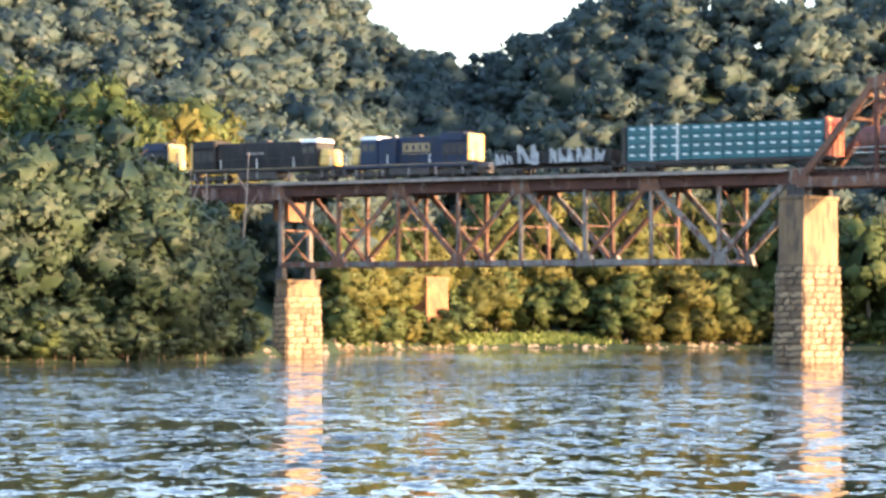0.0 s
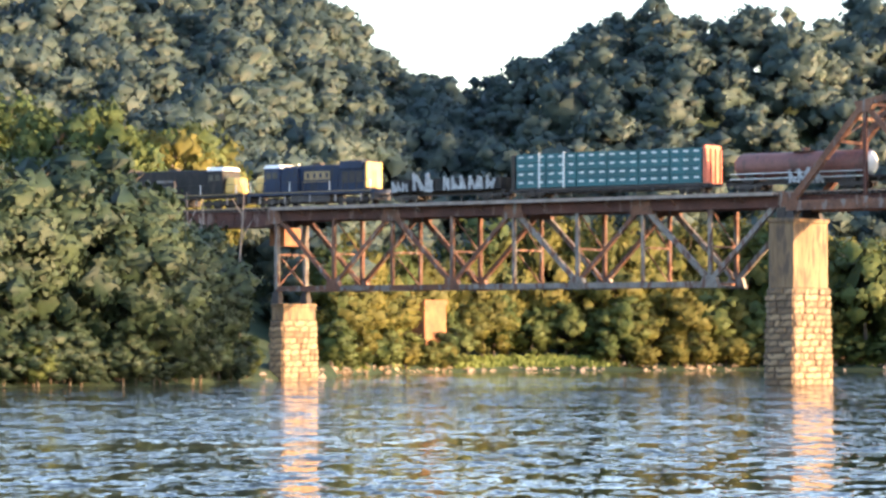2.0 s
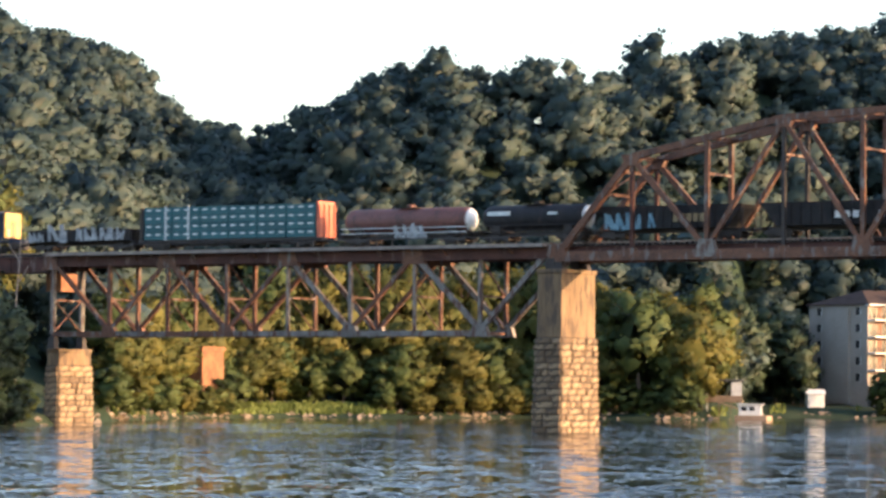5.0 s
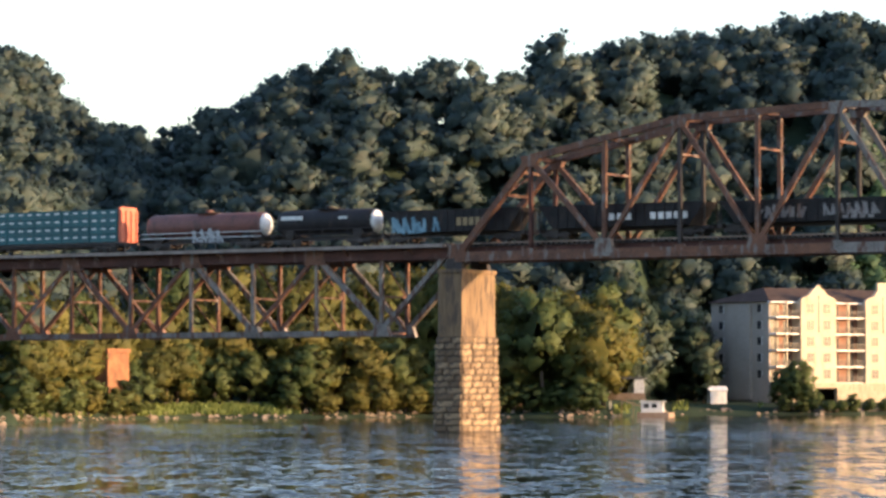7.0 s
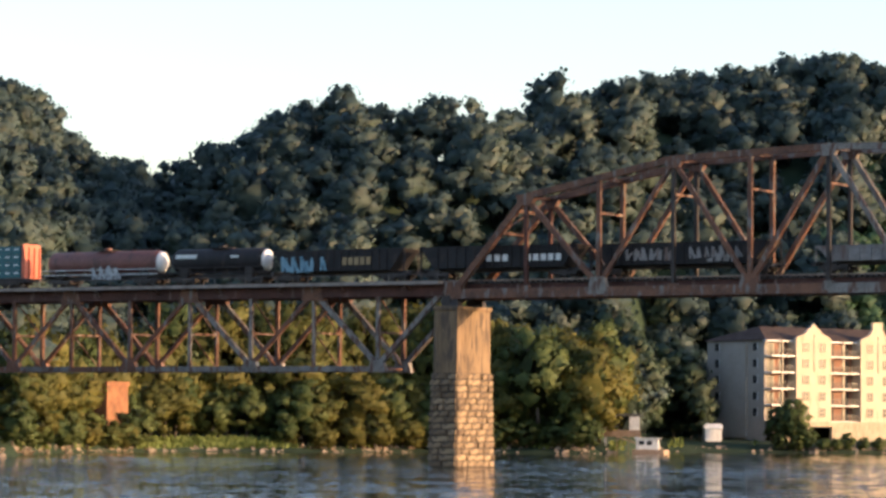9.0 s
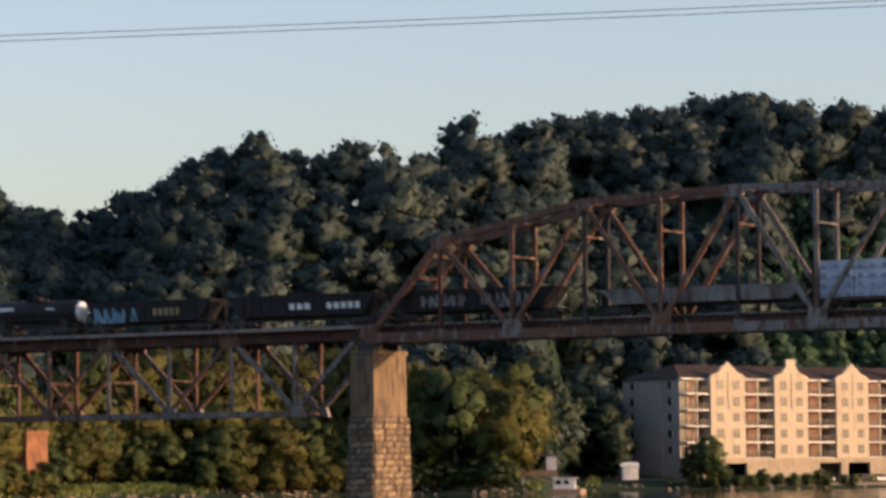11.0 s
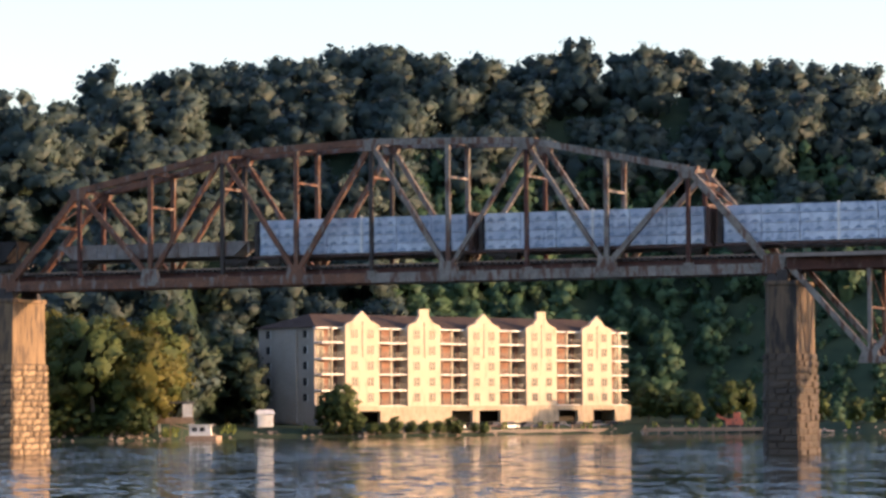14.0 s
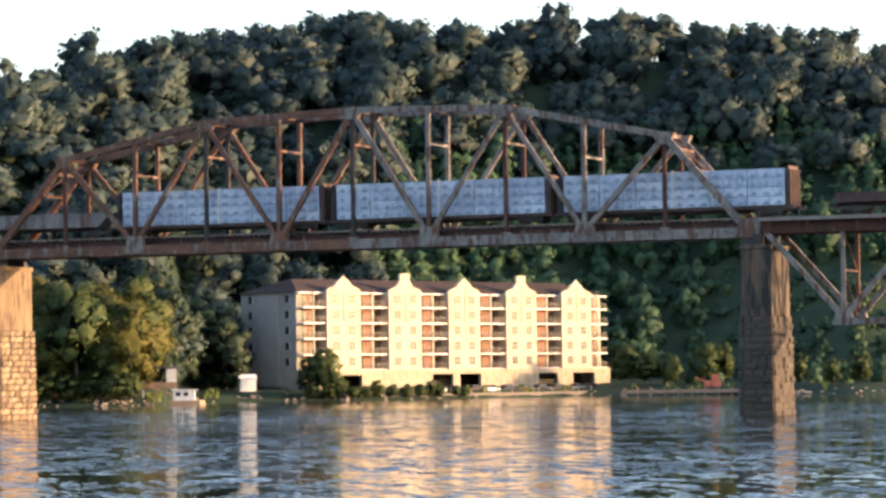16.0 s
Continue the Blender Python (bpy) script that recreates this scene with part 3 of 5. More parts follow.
def block_mesh(mat):
    """One dressed stone, one unit long, with a rough chamfered face towards -y."""
    s = Shape()
    c = 0.06
    s.add([(0, 0, 0), (1, 0, 0), (1, 0, 1), (0, 0, 1), (c, -1, c), (1 - c, -0.8, c), (1 - c, -1, 1 - c), (c, -0.7, 1 - c)],
          [(4, 5, 6, 7), (0, 1, 5, 4), (1, 2, 6, 5), (2, 3, 7, 6), (3, 0, 4, 7)])
    return s.mesh("stone_block", mat)


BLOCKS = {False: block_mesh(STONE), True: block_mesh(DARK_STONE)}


def build_pier(x, stone_top, cap_top, half, y0, y1, skew, label, dark=False):
    """A river pier: battered stonework below, a smooth concrete shaft above, with its upstream corner cut away."""
    th = thing("bridge_pier", label, "bridge pier", "bridge piers")
    low = [(x - half, y0 + skew), (x - half + skew * 0.8, y0), (x + half, y0), (x + half, y1), (x - half, y1)]
    mid = (x, (y0 + y1) / 2)
    taper = 0.9
    part("stone_core", Shape().prism(low, -3.5, stone_top, taper, mid), JOINT, th)
    slim = [(mid[0] + (a - mid[0]) * taper * 0.95, mid[1] + (b - mid[1]) * taper * 0.97) for a, b in low]
    part("concrete_shaft", Shape().prism(slim, stone_top + 0.01, cap_top - 0.4, 0.985, mid), SHADE_STAINED_CONCRETE if dark else CONCRETE, th, "smooth stained concrete upper shaft", bevel=0.06)
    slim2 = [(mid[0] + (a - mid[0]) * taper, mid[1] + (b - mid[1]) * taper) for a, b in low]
    part("cap", Shape().prism(slim2, cap_top - 0.4, cap_top, 1.0, mid), SHADE_STAINED_CONCRETE if dark else CONCRETE, th, bevel=0.05)
    rng = random.Random(int(x * 10))
    height = 0.62
    rows = int((stone_top + 0.6) / height)
    for r in range(rows):
        z = stone_top - (r + 1) * height
        f = 1 + (taper - 1) * ((z + height / 2) + 3.5) / (stone_top + 3.5)
        ring = [Vector((mid[0] + (a - mid[0]) * f, mid[1] + (b - mid[1]) * f, 0)) for a, b in low]
        for i in (0, 1, 2):
            p, q = ring[i], ring[i + 1]
            length, u = (q - p).length, (q - p).normalized()
            d = 0.0
            while d < length - 0.05:
                w = rng.uniform(0.6, 2.0)
                if length - d - w < 0.5:
                    w = length - d
                ob = new("stone_block", BLOCKS[dark])
                ob.parent = th
                v = Vector((-u.y, u.x, 0))
                m = Matrix((u, v, Vector((0, 0, 1)))).transposed().to_4x4()
                ob.matrix_basis = Matrix.Translation(p + u * (d + 0.04) + Vector((0, 0, z + rng.uniform(0.01, 0.05)))) @ m @ Matrix.Diagonal((w - rng.uniform(0.05, 0.12), rng.uniform(0.06, 0.26), height - rng.uniform(0.05, 0.12), 1))
                d += w
    return th


# ---------------------------------------------------------------- train
CARS = []


def bogie(parent, x, axles=2, spacing=1.75, r=0.42):
    s = Shape()
    half = spacing * (axles - 1) / 2 + 0.6
    for y in (-1.05, 1.05):
        s.prism([(x - half, y - 0.09), (x + half, y - 0.09), (x + half, y + 0.09), (x - half, y + 0.09)], 0.38, 0.72)
        s.box(x - 0.35, x + 0.35, y - 0.12, y + 0.12, 0.25, 0.85)
    s.box(x - 0.25, x + 0.25, -1.1, 1.1, 0.5, 0.85)
    b = part("bogie", s, DARK_STEEL, parent)
    for i in range(axles):
        xx = x + (i - (axles - 1) / 2) * spacing
        w = Shape()
        for y in (-0.78, 0.66):
            w.tube((xx, y, r), (xx, y + 0.12, r), r, n=18)
        w.tube((xx, -0.8, r), (xx, 0.8, r), 0.08, n=8)
        part("wheelset", w, DARK_STEEL, b)


def car(name, label, offset, group="", category="freight car"):
    th = thing(name, label, category, group)
    CARS.append((th, offset))
    return th


def coupler(th, half):
    for k in (-1, 1):
        part("coupler", Shape().box(min(k * half, k * (half + 0.75)), max(k * half, k * (half + 0.75)), -0.12, 0.12, 0.75, 0.98), DARK_STEEL, th)


def bars(th, name, x0, x1, z0, z1, count, mat, y, seed, gap=0.3):
    """A run of plain upright bars in place of lettering."""
    rng = random.Random(seed)
    w = (x1 - x0) / count
    for i in range(count):
        a = x0 + i * w
        s = Shape().box(a + w * gap / 2, a + w * (1 - gap / 2), y - 0.015, y, z0, z1)
        part(name, s, mat, th)


def scrawl(th, x0, x1, z0, z1, mat, y, seed, name="graffiti"):
    """Sprayed paint: fat slanting strokes and patches in a row that spell nothing."""
    rng = random.Random(seed)
    n = max(2, round((x1 - x0) / ((z1 - z0) * 0.85)))
    w, h = (x1 - x0) / n, z1 - z0

    def stroke(s, a, b, t):
        """A fat line from a to b on the car's side."""
        d = (Vector(b) - Vector(a)).normalized() * t / 2
        q = Vector((-d.y, d.x))
        o = [Vector(a) - d - q, Vector(b) + d - q, Vector(b) + d + q, Vector(a) - d + q]
        dy = rng.uniform(0.008, 0.02)
        s.add([(p.x, y - dy, p.y) for p in o] + [(p.x, y, p.y) for p in o], [(0, 1, 2, 3), (7, 6, 5, 4), (0, 4, 5, 1), (1, 5, 6, 2), (2, 6, 7, 3), (3, 7, 4, 0)])

    for i in range(n):
        s = Shape()
        xa, xb = x0 + w * (i + 0.14), x0 + w * (i + 0.86)
        zb, zt = z0 + h * rng.uniform(0.0, 0.12), z0 + h * rng.uniform(0.85, 1.0)
        t, lean = h * rng.uniform(0.16, 0.24), w * rng.uniform(-0.08, 0.16)
        a, b = (xa, zb), (xa + lean, zt)
        stroke(s, a, b, t * 1.4)
        for f in range(rng.choice((2, 3, 3))):
            a, b = b, (rng.uniform(xa, xb + w * 0.15), zb if f % 2 == 0 else zt - h * rng.uniform(0.1, 0.4))
            stroke(s, a, b, t * rng.uniform(0.9, 1.5))
        part(name, s, mat, th, "sprayed graffiti stroke")


def locomotive(offset, half, way, label, dark=False):
    """A six-axle diesel. way is +1 when its long hood points to +x, -1 when the cab does."""
    th = car("locomotive", label, offset, "locomotives", "locomotive")
    paint = BLACK_PAINT if dark else BLUE_LOCO
    L, a, z1 = half, way, 1.551

    def prism(x0, x1, y, z0, z2, top=1.0):
        x0, x1 = sorted((a * x0, a * x1))
        return Shape().prism([(x0, -y), (x1, -y), (x1, y), (x0, y)], z0, z2, top, ((x0 + x1) / 2, 0))

    part("frame", Shape().box(-L, L, -1.5, 1.5, 1.15, 1.55), paint, th, bevel=0.03)
    part("frame_stripe", Shape().box(-L + 0.3, L - 0.3, -1.515, -1.502, 1.42, 1.5), DULL_YELLOW, th)
    cab0 = -L + 2.4
    part("hood", prism(cab0 + 2.3, L - 4.6, 0.98, z1, 4.3), paint, th, bevel=0.12)
    part("equipment_cabinet", prism(cab0 + 2.3, cab0 + 4.6, 1.4, z1, 4.05), paint, th, bevel=0.08)
    rad = part("radiator_section", prism(L - 4.6, L - 1.35, 1.3, z1, 4.45), paint, th, bevel=0.06)
    part("radiator_wing", prism(L - 4.7, L - 1.6, 1.5, 3.75, 4.6, 0.97), paint, rad, bevel=0.05)
    for i in range(3):
        x = a * (L - 2.1 - i * 0.95)
        part("grille", Shape().box(x - 0.4, x + 0.4, -1.325, -1.3, 2.3, 3.5), DARK_STEEL, rad)
    for i in range(3):
        x = a * (L - 2.2 - i * 0.95)
        part("roof_fan", Shape().tube((x, 0, 4.58), (x, 0, 4.72), 0.42, n=14), DARK_STEEL, rad)
    part("hood_end", prism(L - 1.35, L - 1.05, 1.32, 1.7, 4.45), YELLOW, th, "yellow hood end", bevel=0.08)
    part("end_door", Shape().box(*sorted((a * (L - 1.05), a * (L - 1.02))), -0.35, 0.35, 1.75, 3.6), DULL_YELLOW, th)
    cabin = part("cab", prism(cab0, cab0 + 2.25, 1.5, z1, 4.1), paint, th, bevel=0.08)
    part("roof", prism(cab0 - 0.15, cab0 + 2.3, 1.5, 4.1, 4.5, 0.8), WHITE_PAINT, cabin, "pale cab roof", bevel=0.05)
    for x in (cab0 + 0.35, cab0 + 1.25):
        part("window", Shape().box(*sorted((a * x, a * (x + 0.65))), -1.53, -1.501, 2.95, 3.65), GLASS, cabin)
    for y in (-1.05, 0.15):
        part("windscreen", Shape().box(*sorted((a * (cab0 - 0.03), a * (cab0 + 0.02))), y, y + 0.9, 3.1, 3.75), GLASS, cabin)
    part("nose", prism(cab0 - 1.55, cab0 - 0.04, 1.3, z1, 3.35, 0.86), YELLOW, th, "yellow rounded short nose", bevel=0.3)
    part("headlight", Shape().box(*sorted((a * (cab0 - 0.2), a * (cab0 - 0.152))), -0.3, 0.3, 4.15, 4.35), WHITE_PAINT, cabin)
    part("exhaust", Shape().box(-0.6, 0.6, -0.35, 0.35, 4.3, 4.58), DARK_STEEL, th)
    part("horn", Shape().tube((a * (cab0 + 3.5), 0.2, 4.15), (a * (cab0 + 3.5), 0.2, 4.6), 0.12, n=8), WHITE_PAINT, th)
    n = int((2 * L - 9.4) / 0.86)
    for i in range(n):
        x = a * (cab0 + 4.75 + i * 0.86)
        part("hood_door", Shape().box(*sorted((x, x + a * 0.74)), -1.015, -0.981, 1.8, 3.3), paint, th)
    part("fuel_tank", Shape().prism([(-2.7, -1.4), (2.7, -1.4), (2.7, 1.4), (-2.7, 1.4)], 0.3, 1.15, 1.0), DARK_STEEL, th, bevel=0.12)
    mark = a * 0.6
    if not dark:
        part("lettering_edge", Shape().box(mark - 1.8, mark + 1.9, -1.02, -1.016, 2.5, 2.62), DULL_YELLOW, th)
        part("lettering", Shape().box(mark - 1.7, mark + 1.8, -1.03, -1.016, 2.75, 3.65), DULL_YELLOW, th, "faded yellow mark")
        for i in range(4):
            x = mark - 1.3 + i * 0.85
            part("lettering_gap", Shape().box(x, x + 0.3, -1.036, -1.031, 2.95, 3.45), paint, th)
    else:
        part("lettering", Shape().box(mark - 1.2, mark + 1.2, -1.03, -1.016, 3.0, 3.25), GREY_CAR, th)
    m = int(2 * L / 1.75)
    for i in range(m + 1):
        x = -L + 0.5 + i * (2 * L - 1.0) / m
        part("handrail_post", Shape().box(x - 0.035, x + 0.035, -1.5, -1.43, 1.55, 2.55), DARK_STEEL if i % 3 else WHITE_PAINT, th)
    part("handrail", Shape().tube((-L + 0.5, -1.46, 2.55), (L - 0.5, -1.46, 2.55), 0.025, n=6), DARK_STEEL, th)
    for i in range(5):
        x = -L + 1.8 + i * (2 * L - 3.6) / 4
        part("sand_pipe", Shape().box(x - 0.09, x + 0.09, -1.42, -1.3, 0.35, 1.15), GREY_CAR, th, "pale grey pipe beside the bogie")
    for x in (-L + 0.25, L - 0.25):
        part("step", Shape().box(x - 0.25, x + 0.25, -1.45, 1.45, 0.45, 1.149), DARK_STEEL, th)
    coupler(th, L)
    bogie(th, -L + 3.3, 3, 1.7, 0.5)
    bogie(th, L - 3.3, 3, 1.7, 0.5)


def centerbeam(offset, wrap, end_mat, label, rows, seed):
    """A centerbeam flat car loaded with wrapped lumber."""
    th = car("centerbeam_flat_car", label, offset, "loaded lumber cars")
    half = 11.9
    part("deck", Shape().box(-half, half, -1.4, 1.4, 0.75, 1.02), end_mat if end_mat is not ORANGE_RED else DARK_STEEL, th, bevel=0.03)
    part("centre_sill", Shape().box(-9, 9, -0.4, 0.4, 0.45, 0.75), DARK_STEEL, th)
    for k in (-1, 1):
        b = part("bulkhead", Shape().box(*sorted((k * 11.25, k * 11.5)), -1.45, 1.45, 1.02, 4.75 if k > 0 else 4.5), end_mat if k > 0 else DARK_STEEL, th, "tall steel end bulkhead", bevel=0.02)
        for y in (-1.3, -0.45, 0.45, 1.3):
            part("rib", Shape().box(*sorted((k * 11.5, k * 11.66)), y - 0.1, y + 0.1, 1.02, 4.4), end_mat if k > 0 else DARK_STEEL, b)
    part("centre_beam", Shape().box(-11.25, 11.25, -0.08, 0.08, 1.02, 4.6), DARK_STEEL, th)
    rng = random.Random(seed)
    n = 6
    w = 22.2 / n
    hgt = 3.45 / rows
    for i in range(n):
        for r in range(rows):
            for y0, y1 in ((-1.42, -0.12), (0.12, 1.42)):
                x0 = -11.1 + i * w
                z0 = 1.05 + r * hgt
                j = rng.uniform(-0.03, 0.03)
                bundle = part("wrapped_pack", Shape().box(x0 + 0.03, x0 + w - 0.03, y0 + j, y1 + j, z0 + 0.02, z0 + hgt - 0.005), wrap, th, bevel=0.04)
                if y0 < 0:
                    for q in (0.17, 0.5, 0.83):
                        if wrap is TEAL:
                            s = Shape().box(x0 + w * q - 0.3, x0 + w * q + 0.3, y0 + j - 0.012, y0 + j - 0.002, z0 + hgt * 0.56, z0 + hgt * 0.76)
                            part("print", s, STRAP, bundle, "pale printed mark")
                        else:
                            a, e, h0 = x0 + w * q, rng.uniform(0.35, 0.52), z0 + hgt * rng.uniform(0.08, 0.16)
                            o = [(a - e, h0), (a + e, h0), (a + e * 0.55, h0 + hgt * 0.26), (a + e * 0.1, h0 + hgt * rng.uniform(0.3, 0.5)), (a - e * 0.6, h0 + hgt * 0.2)]
                            s = Shape().add([(px, y0 + j - 0.012, pz) for px, pz in o] + [(px, y0 + j - 0.002, pz) for px, pz in o],
                                            [(0, 1, 2, 3, 4), (9, 8, 7, 6, 5)] + [(i5, i5 + 5, (i5 + 1) % 5 + 5, (i5 + 1) % 5) for i5 in range(5)])
                            part("print", s, WRAP_PRINT_SHADE, bundle, "blue-grey mark for print and painted edge shadow")
                        part("dunnage", Shape().box(x0 + w * q - 0.06, x0 + w * q + 0.06, y0 + 0.02, y1 - 0.02, z0 - 0.015, z0 + 0.035), WOOD, bundle)
    for x in ((-8.2, -5.2) if wrap is TEAL else (0.0,)):
        part("stake", Shape().box(x - 0.1, x + 0.1, -1.5, -1.43, 1.02, 4.65), STRAP if wrap is TEAL else WHITE_PAINT, th, "pale tie-down strap")
    for i in range(13):
        x = -10.8 + i * 1.8
        part("winch", Shape().box(x - 0.12, x + 0.12, -1.46, -1.4, 0.62, 0.9), DARK_STEEL, th)
    coupler(th, half)
    bogie(th, -9.3)
    bogie(th, 9.3)


def tank_car(offset, length, mat, label, seed, marks):
    th = car("tank_car", label, offset, "tank cars")
    h, r, zc = length / 2, 1.3, 2.5
    n, rings = 26, []
    for x, f in ((-h, 0.05), (-h + 0.08, 0.45), (-h + 0.25, 0.75), (-h + 0.5, 0.93), (-h + 0.85, 1), (h - 0.85, 1), (h - 0.5, 0.93), (h - 0.25, 0.75), (h - 0.08, 0.45), (h, 0.05)):
        rings.append([(x, r * f * math.cos(2 * math.pi * i / n), zc + r * f * math.sin(2 * math.pi * i / n)) for i in range(n)])
    tank = part("tank", Shape().rings(rings), mat, th, smooth=True)
    ends = [[(x, r * 1.003 * f * math.cos(2 * math.pi * i / n), zc + r * 1.003 * f * math.sin(2 * math.pi * i / n)) for i in range(n)] for x, f in ((h - 0.42, 0.9), (h - 0.24, 0.76), (h - 0.07, 0.46), (h + 0.01, 0.06))]
    part("tank_end", Shape().rings(ends), WHITE_PAINT, tank, "pale domed tank end", smooth=True)
    part("dome", Shape().tube((0, 0, zc + r - 0.1), (0, 0, zc + r + 0.35), 0.45, n=16), mat, th)
    part("platform", Shape().box(-1.2, 1.2, -0.8, 0.8, zc + r + 0.02, zc + r + 0.07), DARK_STEEL, th)
    for x in (-h * 0.5, 0.0, h * 0.5):
        s = Shape().rings([[(x + e, (r + 0.02) * math.cos(2 * math.pi * i / n), zc + (r + 0.02) * math.sin(2 * math.pi * i / n)) for i in range(n)] for e in (-0.06, 0.06)])
        part("band", s, mat, th)
    part("frame", Shape().box(-h - 0.5, h + 0.5, -0.45, 0.45, 0.75, 1.12), DARK_STEEL, th)
    for k in (-1, 1):
        part("saddle", Shape().prism([(k * (h - 2) - 0.5, -1.2), (k * (h - 2) + 0.5, -1.2), (k * (h - 2) + 0.5, 1.2), (k * (h - 2) - 0.5, 1.2)], 0.9, 1.75), DARK_STEEL, th)
        part("end_platform", Shape().box(*sorted((k * (h - 0.6), k * (h + 0.5))), -1.4, 1.4, 1.12, 1.22), DARK_STEEL, th)
    for z in (1.25, 1.75):
        part("side_rail", Shape().tube((-h, -1.45, z), (h, -1.45, z), 0.05, n=6), STRAP if mat is BROWN_TANK else DARK_STEEL, th)
    for i in range(9):
        x = -h + 2 * h * i / 8
        part("rail_post", Shape().box(x - 0.03, x + 0.03, -1.48, -1.42, 0.95, 1.75), DARK_STEEL, th)
    if marks:
        part("label_panel", Shape().box(-h + 1.0, -h + 3.6, -1.33, -1.1, 2.75, 3.15), STRAP, th)
        part("label_panel", Shape().box(h - 4.2, h - 3.2, -1.33, -1.1, 2.75, 3.0), STRAP, th)
    else:
        scrawl(th, -1.0, 3.0, 0.85, 2.0, GRAFFITI_WHITE, -1.5, seed)
    coupler(th, h + 0.5)
    bogie(th, -h + 1.9)
    bogie(th, h - 1.9)


def hopper_car(offset, length, height, mat, label, seed, name="hopper_car", ribs=14, group="hopper cars", sloped=True):
    th = car(name, label, offset, group)
    h = length / 2
    s = Shape()
    slope = 1.6 if sloped else 0.15
    side = [(-h, height), (-h + slope, 1.15), (h - slope, 1.15), (h, height)]
    for y0, y1 in ((-1.5, -1.42), (1.42, 1.5)):
        s.add([(x, y0, z) for x, z in side] + [(x, y1, z) for x, z in side], [(0, 1, 2, 3), (7, 6, 5, 4), (0, 4, 5, 1), (1, 5, 6, 2), (2, 6, 7, 3), (3, 7, 4, 0)])
    body = part("body", s, mat, th)
    part("floor", Shape().box(-h + slope, h - slope, -1.42, 1.42, 1.1, 1.2), mat, th)
    for k in (-1, 1):
        e = Shape()
        p = [(k * h, height), (k * (h - slope), 1.15)]
        e.add([(p[0][0], -1.42, p[0][1]), (p[0][0], 1.42, p[0][1]), (p[1][0], 1.42, p[1][1]), (p[1][0], -1.42, p[1][1])]
              + [(p[0][0] - k * 0.1, -1.42, p[0][1]), (p[0][0] - k * 0.1, 1.42, p[0][1]), (p[1][0] - k * 0.1, 1.42, p[1][1]), (p[1][0] - k * 0.1, -1.42, p[1][1])],
              [(0, 1, 2, 3), (7, 6, 5, 4), (0, 4, 5, 1), (1, 5, 6, 2), (2, 6, 7, 3), (3, 7, 4, 0)])
        part("end_sheet", e, mat, th)
    part("top_rail", Shape().box(-h, h, -1.56, -1.42, height - 0.12, height + 0.02), mat, th)
    for i in range(ribs):
        x = -h + slope + (2 * h - 2 * slope) * (i + 0.5) / ribs
        part("rib", Shape().box(x - 0.06, x + 0.06, -1.6, -1.502, 1.15, height - 0.12), mat, th)
    part("frame", Shape().box(-h - 0.3, h + 0.3, -0.35, 0.35, 0.75, 1.09), DARK_STEEL, th)
    for k in (-1, 1):
        part("end_sill", Shape().box(*sorted((k * (h - 0.1), k * (h + 0.3))), -1.4, 1.4, 0.75, 1.05), DARK_STEEL, th)
        for y in (-1.35, 1.35):
            part("corner_post", Shape().box(*sorted((k * (h - 0.12), k * h)), y - 0.06, y + 0.06, 1.05, height), mat, th)
    coupler(th, h + 0.3)
    bogie(th, -h + 1.7)
    bogie(th, h - 1.7)
    return th


